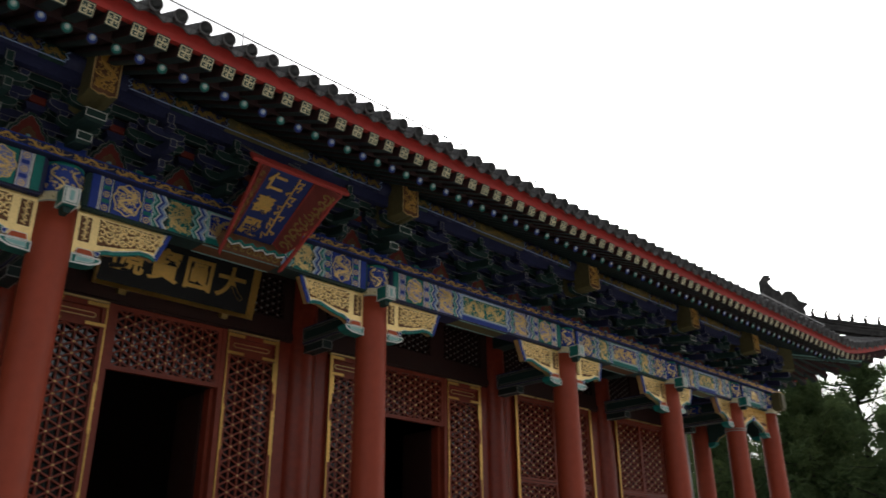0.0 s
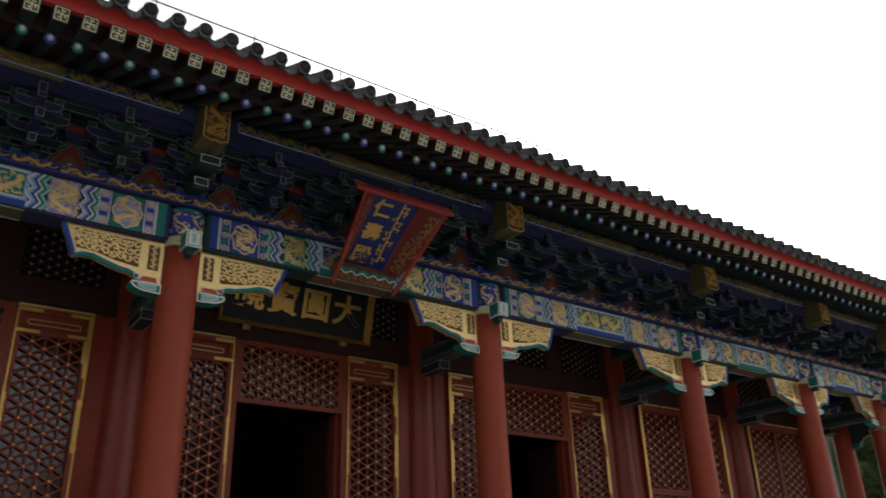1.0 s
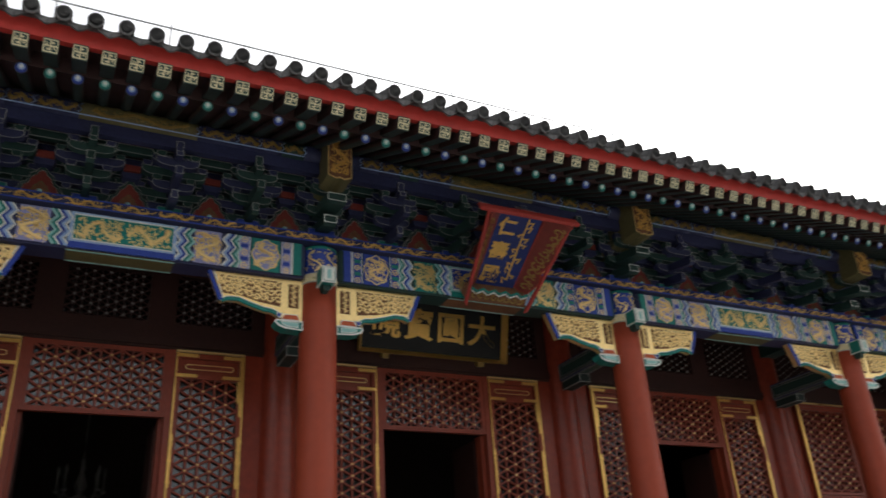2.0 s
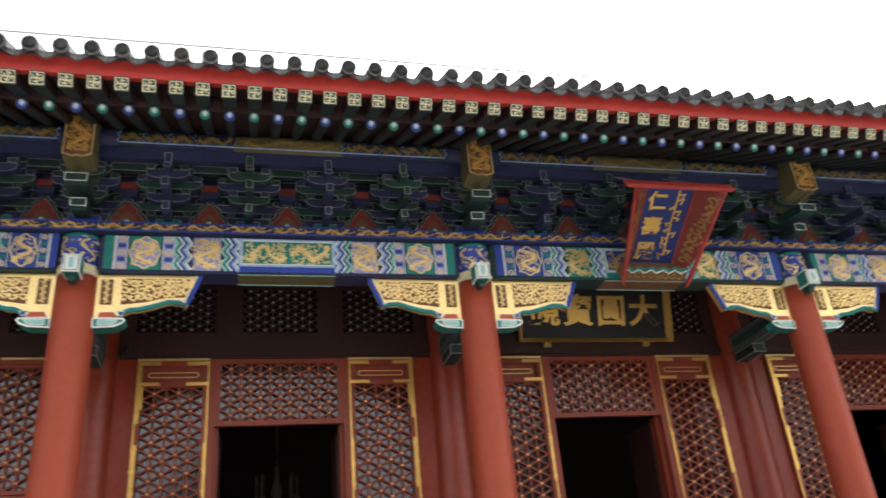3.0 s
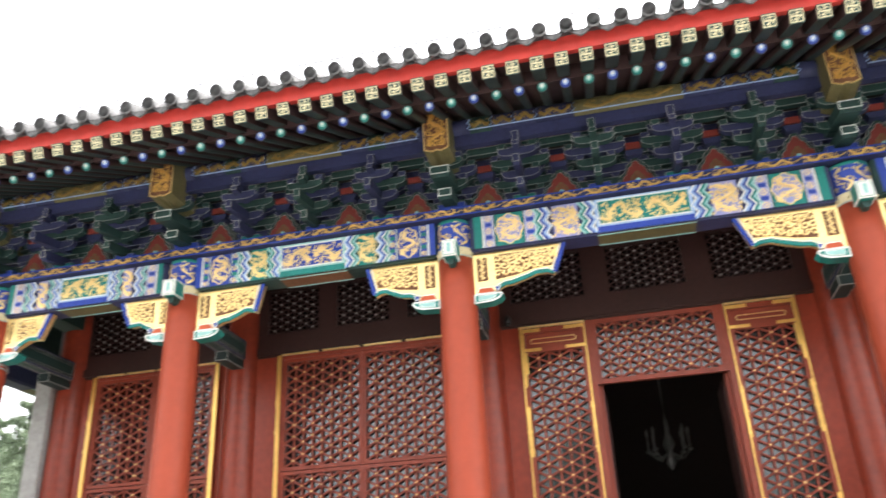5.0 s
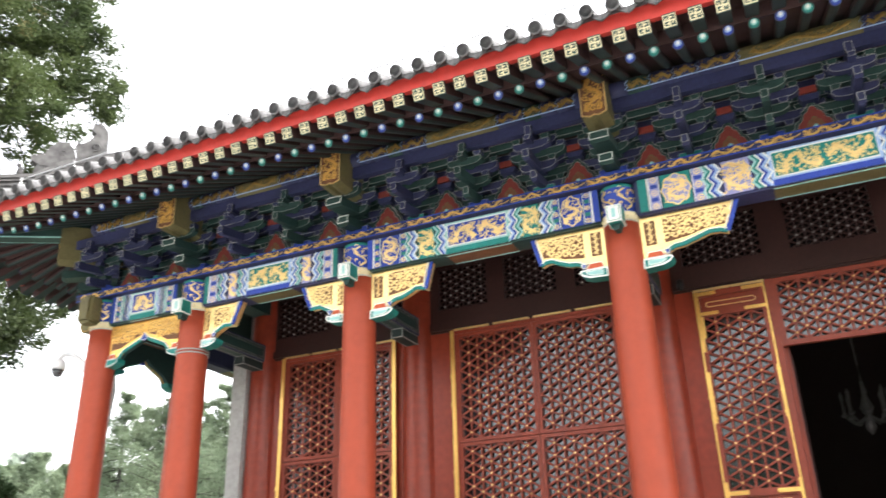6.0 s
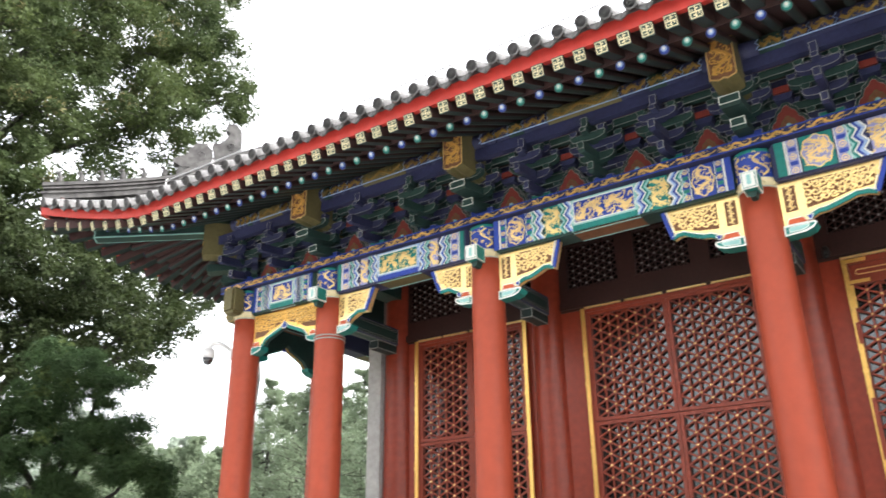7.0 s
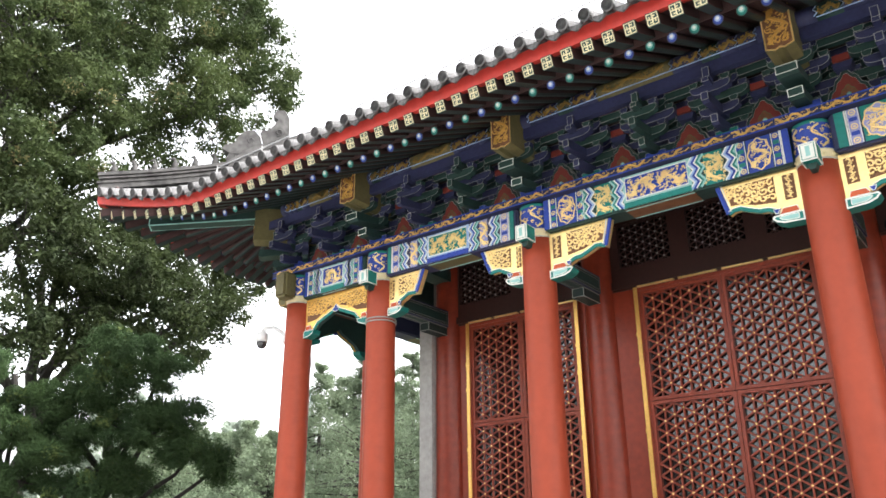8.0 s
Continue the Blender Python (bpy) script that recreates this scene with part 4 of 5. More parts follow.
# ---- long tie bars that run through the bracket sets ----
ties = thing("bracket_ties", "long blue and green tie bars running through the bracket sets", "beam", kind="structure")
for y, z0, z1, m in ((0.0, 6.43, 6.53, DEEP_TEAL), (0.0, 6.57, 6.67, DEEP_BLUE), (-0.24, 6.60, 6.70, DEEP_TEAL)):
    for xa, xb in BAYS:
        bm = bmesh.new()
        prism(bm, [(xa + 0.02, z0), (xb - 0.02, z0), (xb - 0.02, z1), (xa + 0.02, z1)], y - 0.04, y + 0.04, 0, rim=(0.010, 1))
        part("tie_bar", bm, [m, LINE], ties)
bm = bmesh.new()
box(bm, -14.9, 14.9, -0.50, 0.05, 6.70, 6.715)
part("cover_board", bm, SHADE_SOFFIT_RED, ties)

# ---- eave purlin ----
pur = thing("eave_purlin", "round eave purlin painted in blue and green with gilded panels", "purlin", kind="structure")
bm = bmesh.new()
box(bm, -15.1, 15.1, -0.545, -0.455, 6.60, 6.745)
part("purlin_board", bm, DEEP_BLUE, pur)
orn, rims = bmesh.new(), bmesh.new()
for k, (xa, xb) in enumerate(BAYS):
    L = xb - xa
    cuts = [0, 0.08, 0.14, 0.20, 0.26, 0.36, 0.64, 0.74, 0.80, 0.86, 0.92, 1.0]
    cols = [2, 0, 2, 1, 2, 0, 2, 1, 2, 0, 2]
    for a, b, c in zip(cuts, cuts[1:], cols):
        x0, x1 = xa + a * L, xa + b * L
        segs = bmesh.new()
        rod(segs, (x0, -0.5, 6.86), (x1, -0.5, 6.86), 0.115, 0.115, 12)
        part("painted_length", segs, ((OLIVE if b - a > 0.2 else DEEP_TEAL), DEEP_BLUE, DEEP_BLUE)[c if k % 2 else {0: 1, 1: 0}.get(c, c) if b - a < 0.2 else c], pur, smooth=True)
        if a > 0.05 and b < 0.95:
            dragon(orn, (x0 + x1) / 2, 6.83, (x1 - x0) * 0.86, 0.12, -0.615, 3, 0.02)
            ribbon(rims, [(x0, 6.775), (x1, 6.775)], 0.012, -0.590, 0.008)
            for xe in (x0, x1):
                zigzag(rims, xe, 6.78, 6.90, -0.612, 0.02, 0.014, 0, 1.5)
part("gilding", orn, OLD_GOLD, pur, "gilded scrolls")
part("pale_lines", rims, PALE_BLUE, pur, "pale blue lines between the painted lengths")
for sx in (-1, 1):
    bm = bmesh.new()
    rod(bm, (sx * 15.06, -0.5, 6.86), (sx * 15.06, DEPTH, 6.86), 0.115)
    box(bm, sx * 15.105, sx * 15.015, -0.455, DEPTH, 6.60, 6.745)
    part("side_length", bm, DEEP_BLUE, pur)

# ---- tie beams across the gallery ----
def tie_beam(x):
    t = thing("tie_beam", "painted tie beam from front column to inner column, teal with blue edges", "beam", "gallery tie beams", kind="structure")
    bm = bmesh.new()
    box(bm, -0.11, 0.11, 0.1, WALL - 0.12, 4.98, 5.24)
    bmesh.ops.recalc_face_normals(bm, faces=bm.faces[:])
    bmesh.ops.inset_individual(bm, faces=bm.faces[:], thickness=0.03)
    large = [f for f in bm.faces if f.calc_area() > 0.12]
    for f in bm.faces:
        f.material_index = 0 if f in large else 1
    for thick, slot in ((0.012, 2), (0.035, 3), (0.010, 2)):
        for g in bmesh.ops.inset_individual(bm, faces=large, thickness=thick)["faces"]:
            g.material_index = slot
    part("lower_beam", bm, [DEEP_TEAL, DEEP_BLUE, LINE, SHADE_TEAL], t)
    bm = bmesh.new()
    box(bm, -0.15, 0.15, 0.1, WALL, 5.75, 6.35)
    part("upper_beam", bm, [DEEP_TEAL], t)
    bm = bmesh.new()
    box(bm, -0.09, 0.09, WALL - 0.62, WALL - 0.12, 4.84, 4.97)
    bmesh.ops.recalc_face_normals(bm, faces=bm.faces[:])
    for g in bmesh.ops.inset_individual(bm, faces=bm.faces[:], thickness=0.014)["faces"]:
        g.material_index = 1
    # Arm in teal darkened to carry the gallery's shade.
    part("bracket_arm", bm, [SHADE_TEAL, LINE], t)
    t.location = (x, 0, 0)
    return t


tie = tie_beam(COLX[1])
for x in COLX[2:-1]:
    copy_thing(tie, pose(x, 0, 0))

# ---- eaves ----
S = 0.2405          # rafter spacing
TS = 0.2612           # tile spacing


def lift(u, half):
    """Rise and outward sweep of the eave near a corner; half is the column line's half length."""
    t = (abs(u) - (half + 0.15)) / 2.25
    t = min(max(t, 0.0), 1.1)
    return 0.50 * t ** 1.3, 0.33 * t ** 1.3


roof = thing("hall_roof", "grey tiled hip-and-gable roof with upturned corners over red eave boards", "roof", kind="structure")


def mesh_of(bm, name, mats, smooth=False):
    ob = link(bm, name, mats, smooth=smooth)
    me = ob.data
    bpy.data.objects.remove(ob)
    return me


bm = bmesh.new()
rod(bm, (0, 0, 0), (0, 0, 1), 0.053, n=12)
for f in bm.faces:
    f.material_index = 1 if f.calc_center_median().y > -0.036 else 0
RAFTER = mesh_of(bm, "rafter", [SHADE_TEAL, SHADE_SOFFIT_RED])


def dot(a):
    """Painted pearl on a rafter's end."""
    bm = bmesh.new()
    rod(bm, (0, 0, 0), (0, -0.004, 0), 0.056, n=14, slot=0)
    rod(bm, (0, -0.004, 0.0), (0, -0.007, 0.0), 0.046, n=14, slot=1)
    rod(bm, (0, -0.007, 0.010), (0, -0.010, 0.010), 0.032, n=12, slot=2)
    rod(bm, (0, -0.010, 0.014), (0, -0.013, 0.014), 0.018, n=10, slot=3)
    return mesh_of(bm, "rafter_end", [DEEP_BLUE if a else DEEP_TEAL, BLUE if a else TEAL, PALE_BLUE if a else PALE_TEAL, WHITE])


DOTS = [dot(True), dot(False)]
bm = bmesh.new()
box(bm, -0.062, 0.062, -0.068, 0.068, 0, 1)
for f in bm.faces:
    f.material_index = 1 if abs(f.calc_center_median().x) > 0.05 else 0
FLYING = mesh_of(bm, "flying_rafter", [SHADE_TEAL, SHADE_SOFFIT_RED])
bm = bmesh.new()
box(bm, -0.064, 0.064, -0.004, 0, -0.070, 0.070, 0)
q = 0.055
for pts in ([(-q, -q), (q, -q), (q, q), (-q, q), (-q, -q)], [(0, -q), (0, q)], [(-q, 0), (q, 0)], [(0, 0.03), (0.03, 0.03)], [(0.03, 0), (0.03, -0.03)], [(0, -0.03), (-0.03, -0.03)], [(-0.03, 0), (-0.03, 0.03)]):
    ribbon(bm, pts, 0.013, -0.004, 0.003, 1)
FRET = mesh_of(bm, "fret_end", [DEEP_TEAL, FRET_GOLD])

# round tile with its end disc, running up the slope along +z of the piece
bm = bmesh.new()
half_round = [(0.068, -0.07)] + [(0.068 * math.cos(math.pi * i / 8), 0.068 * math.sin(math.pi * i / 8)) for i in range(9)] + [(-0.068, -0.07)]
ring = [[bm.verts.new((x, y, z)) for x, y in half_round] for z in (0, 1)]
for i in range(10):
    bm.faces.new((ring[0][i], ring[0][i + 1], ring[1][i + 1], ring[1][i])).smooth = True
TUBE = mesh_of(bm, "round_tile", [TILE])
bm = bmesh.new()
rod(bm, (0, 0, 0), (0, -0.02, 0), 0.073, n=18)
rod(bm, (0, -0.02, 0), (0, -0.027, 0), 0.073, 0.060, n=18)
rod(bm, (0, -0.027, 0), (0, -0.022, 0), 0.055, 0.05, n=14)
ribbon(bm, arc(0, 0, 0.040, 0.010, 0, 500, 12), 0.012, -0.024, 0.006)
DISC = mesh_of(bm, "tile_disc", [TILE])
bm = bmesh.new()
drop_pts = [(-0.125, 0.055), (-0.10, 0.012), (-0.06, -0.02), (-0.02, -0.045), (0, -0.055), (0.02, -0.045), (0.06, -0.02), (0.10, 0.012), (0.125, 0.055), (0.07, 0.028), (0, 0.016), (-0.07, 0.028)]
low, up = drop_pts[:9], [(-0.125, 0.055), (-0.1, 0.042), (-0.07, 0.028), (-0.03, 0.018), (0, 0.016), (0.03, 0.018), (0.07, 0.028), (0.1, 0.042), (0.125, 0.055)]
for i in range(8):
    a, b, c, d = low[i], low[i + 1], up[i + 1], up[i]
    pts = [p for j, p in enumerate((a, b, c, d)) if j == 0 or p != (a, b, c, d)[j - 1]]
    pts = list(dict.fromkeys(pts))
    if len(pts) > 2:
        prism(bm, pts, -0.012, 0.012)
    vs = [bm.verts.new((x, y, z)) for (x, z), y in ((up[i], 0.0), (up[i + 1], 0.0))] + [bm.verts.new((x, 0.5, z + 0.22)) for x, z in (up[i + 1], up[i])]
    bm.faces.new(vs)
DRIP = mesh_of(bm, "drip_tile", [TILE])


def along(p, q):
    """Pose that lays a unit length along z from p to q, with its y side upwards."""
    p, q = Vector(p), Vector(q)
    z = (q - p)
    L = z.length
    z.normalize()
    x = Vector((0, 0, 1)).cross(z)
    x = x.normalized() if x.length > 1e-4 else Vector((1, 0, 0))
    y = z.cross(x)
    return Matrix.Translation(p) @ Matrix((x, y, z)).transposed().to_4x4() @ Matrix.Diagonal((1, 1, L, 1))


def slope(v):
    """Roof height over the eave's edge at a distance v behind it: steeper towards the ridge."""
    return 0.44 * v + 0.018 * v * v


def eave(M, half, lo, hi, reach):
    """Rafters, boards and tiles along one side; u runs along the eave, -y is outwards; M lays it into the world."""
    for i in range(math.ceil(lo / S), math.floor(hi / S) + 1):
        u = S * i
        rise, out = lift(u, half)
        over = abs(u) - (half - 0.1)
        sg = 1 if u > 0 else -1
        root_u = u if over < 0 else sg * (half - 0.1 + over * 0.28)
        root = (root_u, -0.2 - max(0, over) * 0.18, 7.17)
        end = Vector((u, -1.60 - out, 6.484 + rise))
        piece("rafter", RAFTER, roof, M @ along(root, end))
        yaw = math.degrees(math.atan2(u - root_u, 1.6)) * 0.5
        piece("rafter_end", DOTS[(i + 1) % 2], roof, M @ Matrix.Translation(end + (end - Vector(root)).normalized() * 0.003) @ pose(0, 0, 0, 24, 0, yaw))
        tip = Vector((u + (u - root_u) * 0.22, -2.10 - out, 6.418 + rise))
        lim = half + 2.42
        tip.x = max(-lim, min(lim, tip.x))
        back = end + (end - Vector(root)) * -0.4 + Vector((0, 0, 0.135))
        piece("flying_rafter", FLYING, roof, M @ along(back, tip))
        piece("fret_end", FRET, roof, M @ Matrix.Translation(tip + (tip - back).normalized() * 0.004) @ pose(0, 0, 0, math.degrees(math.asin((back - tip).normalized().z)), 0, yaw))
    # boards: red eave board, sheathing over the rafters
    red, deck, tiles = bmesh.new(), bmesh.new(), bmesh.new()
    m = max(2, int((hi - lo + 0.0) / 0.22))
    ends = [lo + (hi - lo) * i / m for i in range(m + 1)]
    if hi > half:
        ends.append(half + 2.40)
    if lo < -half:
        ends.insert(0, -half - 2.40)
    prev = None
    for u in ends:
        rise, out = lift(u, half)
        over = max(0, abs(u) - half)
        sg = 1 if u > 0 else -1
        ru = sg * (half + 0.1 + over * 0.2) if over else u
        y = -2.10 - out
        row = {
            "red": [red.verts.new(M @ Vector(p)) for p in ((u, y - 0.012, 6.49 + rise), (u, y - 0.03, 6.665 + rise), (u, y + 0.05, 6.68 + rise), (u, y + 0.05, 6.49 + rise))],
            "deck": [deck.verts.new(M @ Vector(p)) for p in ((u, y + 0.03, 6.488 + rise), (u, -1.62 - out, 6.69 + rise), (u, -1.58 - out, 6.545 + rise), (ru, -0.1, 7.27))],
        }
        if prev:
            for i in range(4):
                red.faces.new((prev["red"][i], row["red"][i], row["red"][(i + 1) % 4], prev["red"][(i + 1) % 4]))
            a, b = prev["deck"], row["deck"]
            for i in range(3):
                deck.faces.new((a[i], b[i], b[i + 1], a[i + 1]))
        prev = row
    part("eave_board", red, EAVE_RED, roof, "bright red eave board")
    part("sheathing", deck, SHADE_SOFFIT_RED, roof, "red boards over the rafters, coloured dark for the eave's shade")
    # tiles
    first, last = math.ceil((ends[0] + 0.05) / TS), math.floor((ends[-1] - 0.05) / TS)
    for i in range(first, last + 1):
        u = TS * i
        rise, out = lift(u, half)
        over = abs(u) - half
        y = -2.27 - out
        e = Vector((u, y, 6.668 + rise))
        piece("tile_disc", DISC, roof, M @ Matrix.Translation(e) @ pose(0, 0, 0, 16))
        deep = min(reach, max(0.15, (half + 2.45 - abs(u)) * (reach / max(reach, 4.2)) if over > -1.9 else reach))
        a, v = e, 0.0
        stops = [min(deep, w) for w in (0.5, 1.4, 2.6, 4.2, 6.9)]
        for w in stops:
            if w <= v + 1e-3:
                break
            fade = max(0.0, 1 - w / 2.6)
            b = Vector((u, y + w, 6.668 + rise * fade + slope(w)))
            piece("round_tile", TUBE, roof, M @ along(a, b))
            a, v = b, w
        if i < last:
            u2 = u + TS / 2
            rise, out = lift(u2, half)
            piece("drip_tile", DRIP, roof, M @ Matrix.Translation((u2, -2.215 - out, 6.612 + rise)) @ pose(0, 0, 0, 0, 0, 0))
    # roof surface under the round tiles
    prev = None
    for u in ends:
        rise, out = lift(u, half)
        deep = min(reach, max(0.05, half + 2.42 - abs(u)))
        row = []
        for w in (0.0, 0.14, 0.5, 0.9, 1.4, 2.0, 2.6, 3.4, 4.2, 5.5, 6.9):
            w2 = min(w, deep)
            fade = max(0.0, 1 - w2 / 2.6)
            row.append(tiles.verts.new(M @ Vector((u, -2.2 - out + w2, 6.625 + rise * fade + slope(w2)))))
        if prev:
            for a, b, c, d in zip(prev, row, row[1:], prev[1:]):
                try:
                    tiles.faces.new((a, b, c, d))
                except ValueError:
                    pass
        prev = row
    part("tile_bed", tiles, TILE, roof)


HALF, SIDE = 14.56, DEPTH / 2
eave(Matrix(), HALF, -HALF - 2.05, HALF + 2.05, 6.85)
eave(pose(-HALF, SIDE, 0, 0, 0, -90), SIDE, -SIDE + 1.0, SIDE + 2.05, 4.1)
eave(pose(HALF, SIDE, 0, 0, 0, 90), SIDE, -SIDE - 2.05, SIDE - 1.0, 4.1)
# rear slope, gables and main ridge
bm = bmesh.new()
zr = 6.665 + slope(6.9)
for xa, xb, ya, yb, za, zb in ((-16.9, 16.9, DEPTH + 2.3, DEPTH / 2, 6.66, zr),):
    v = [bm.verts.new(p) for p in ((xa, ya, za), (xb, ya, za), (xb - 4, yb, zb), (xa + 4, yb, zb))]
    bm.faces.new(v)
    for sx in (-1, 1):
        v = [bm.verts.new(p) for p in ((sx * 12.9, 1.9, 6.665 + slope(4.1)), (sx * 12.9, DEPTH - 1.9, 6.665 + slope(4.1)), (sx * 12.9, DEPTH / 2, zr))]
        bm.faces.new(v)
part("rear_slope", bm, TILE, roof)
bm = bmesh.new()
box(bm, -13.0, 13.0, DEPTH / 2 - 0.2, DEPTH / 2 + 0.2, zr - 0.1, zr + 0.6)
bmesh.ops.bevel(bm, geom=bm.edges[:], offset=0.06, segments=2, affect="EDGES")
part("main_ridge", bm, RIDGE, roof)


# ---- corners: hip ridges, beasts, corner beams ----
def figure(scale=1.0):
    """Small plain roof figure: seat, body and crest in one mesh."""
    bm = bmesh.new()
    box(bm, -0.07, 0.07, -0.05, 0.05, 0, 0.04)
    lathe(bm, [(0.05, 0.04), (0.065, 0.10), (0.04, 0.18), (0.03, 0.22)], 8)
    bmesh.ops.create_icosphere(bm, subdivisions=1, radius=0.045, matrix=Matrix.Translation((-0.03, 0, 0.25)))
    rod(bm, (-0.05, 0, 0.26), (-0.10, 0, 0.24), 0.02, 0.012, 6)
    rod(bm, (0.04, 0, 0.12), (0.09, 0, 0.24), 0.018, 0.008, 6)
    bmesh.ops.scale(bm, vec=(scale,) * 3, verts=bm.verts[:])
    return bm


for sx in (-1, 1):
    ridge = thing("hip_ridge", "grey weathered hip ridge with roof figures and a dragon head", "roof ridge", "hip ridges", kind="structure")
    P = lambda d: Vector((sx * (16.98 - d), -2.42 + d, 6.72 + 0.5 * max(0, 1 - d / 1.84) ** 1.15 + 0.46 * d + 0.03 * d * d))
    diag = Vector((-sx, 1, 0)).normalized()
    side = Vector((diag.y, -diag.x, 0))
    for name, hw, z0, z1, d0 in (("ridge_base", 0.13, 0.0, 0.09, 0.0), ("ridge_moulding", 0.15, 0.09, 0.125, -0.02), ("ridge_wall", 0.085, 0.125, 0.185, 0.03), ("ridge_moulding", 0.125, 0.185, 0.21, -0.01), ("ridge_wall", 0.08, 0.21, 0.25, 0.02), ("ridge_cap", 0.115, 0.25, 0.31, -0.03)):
        bm = bmesh.new()
        prev = None
        steps_d = [d0 + (4.0 - d0) * i / 14 for i in range(15)]
        for d in steps_d:
            grow = 1.0 if d < 1.55 else 1.7
            c = P(d)
            row = [bm.verts.new(c + side * (s * hw) + Vector((0, 0, z * (grow if z > 0 else 1)))) for s, z in ((-1, z0), (1, z0), (1, z1), (-1, z1))]
            if prev:
                for i in range(4):
                    bm.faces.new((prev[i], row[i], row[(i + 1) % 4], prev[(i + 1) % 4]))
            else:
                bm.faces.new(row)
            prev = row
        bm.faces.new(prev)
        part(name, bm, RIDGE, ridge)
    ang = math.degrees(math.atan2(diag.y, diag.x))
    for i in range(6):
        f = part("roof_figure", figure(0.85), RIDGE, ridge)
        f.matrix_basis = Matrix.Translation(P(0.12 + i * 0.23) + Vector((0, 0, 0.31))) @ pose(0, 0, 0, 0, 0, ang)
    # dragon head ornament: plain carved block with jaws, crest and curled tail
    bm = bmesh.new()
    prism(bm, [(-0.44, 0), (0.62, 0), (0.60, 0.40), (0.30, 0.36), (-0.16, 0.30), (-0.40, 0.28), (-0.48, 0.16)], -0.10, 0.10)
    prism(bm, [(-0.36, 0.24), (0.16, 0.24), (0.19, 0.48), (0.12, 0.63), (-0.04, 0.67), (-0.18, 0.58), (-0.27, 0.46), (-0.46, 0.44), (-0.50, 0.38)], -0.11, 0.11)
    prism(bm, [(0.20, 0.30), (0.62, 0.30), (0.71, 0.55), (0.76, 0.80), (0.70, 0.95), (0.57, 0.98), (0.49, 0.88), (0.56, 0.78), (0.44, 0.66), (0.31, 0.60), (0.27, 0.66), (0.20, 0.56)], -0.10, 0.10)
    for k, (cx, cz, r0) in enumerate(((-0.26, 0.15, 0.09), (-0.02, 0.14, 0.10), (0.24, 0.17, 0.10), (0.46, 0.20, 0.11), (0.52, 0.52, 0.08), (0.0, 0.44, 0.06))):
        for yy in (-1, 1):
            pts = arc(cx, cz, r0, 0.02, 60 * k, 60 * k + 420, 14)
            for (xa, za), (xb, zb) in zip(pts, pts[1:]):
                rod(bm, (xa, yy * 0.10, za), (xb, yy * 0.10, zb), 0.019, n=5)
    for v in bm.verts:
        v.co *= 0.97
    d = part("dragon_head", bm, RIDGE, ridge, "carved dragon-head ornament of grey stone")
    d.matrix_basis = Matrix.Translation(P(1.75) + Vector((0, 0, 0.22))) @ pose(0, 0, 0, 0, -14, ang)
    # corner beam under the hip
    cb = thing("corner_beam", "teal corner beam with white lines under the upturned eave", "beam", "corner beams", kind="structure")
    for name, a, b, za, zb, hw, h in (("old_corner_beam", 0.5, 2.55, 6.95, 6.60, 0.12, 0.26), ("upper_corner_beam", 0.5, 3.02, 7.16, 6.84, 0.09, 0.18)):
        bm = bmesh.new()
        p, q = Vector((sx * 14.56, 0, za)) - diag * (a - 1.0), Vector((sx * 14.56, 0, zb)) - diag * b
        rows = []
        for c in (p, q):
            rows.append([bm.verts.new(c + side * (s * hw) + Vector((0, 0, z))) for s, z in ((-1, 0), (1, 0), (1, h), (-1, h))])
        for i in range(4):
            bm.faces.new((rows[0][i], rows[1][i], rows[1][(i + 1) % 4], rows[0][(i + 1) % 4]))
        bm.faces.new(rows[0][::-1])
        bm.faces.new(rows[1])
        bmesh.ops.recalc_face_normals(bm, faces=bm.faces[:])
        for g in bmesh.ops.inset_individual(bm, faces=bm.faces[:], thickness=0.025)["faces"]:
            g.material_index = 1
        part(name, bm, [DEEP_TEAL, PALE_TEAL], cb)

# ---- lightning wire along the eave ----
wire = thing("lightning_wire", "thin lightning conductor wire on short rods along the eave", "wire")
bm = bmesh.new()
xs = [-14.5 + 1.02 * i for i in range(29)]
rod(bm, (xs[0], -1.95, 7.06), (xs[-1], -1.95, 7.06), 0.009, n=5)
part("cable", bm, METAL, wire)
for a in xs:
    bm = bmesh.new()
    rod(bm, (a, -1.95, 6.78), (a, -1.95, 7.10), 0.008, n=5)
    part("holder", bm, METAL, wire)


# ---- name boards ----
def glyphs(text, size, material, parent, m, depth=0.004, label=""):
    cu = bpy.data.curves.new("character", "FONT")
    cu.body, cu.size, cu.extrude, cu.align_x, cu.align_y = text, size, depth, "CENTER", "CENTER"
    cu.offset = size * 0.022
    ob = new("character", cu)
    dg = bpy.context.evaluated_depsgraph_get()
    me = bpy.data.meshes.new_from_object(ob.evaluated_get(dg))
    bpy.data.objects.remove(ob)
    me.materials.clear()
    me.materials.append(material)
    t = new("character", me)
    t.parent = parent
    t.matrix_basis = m
    return tagged(t, label)


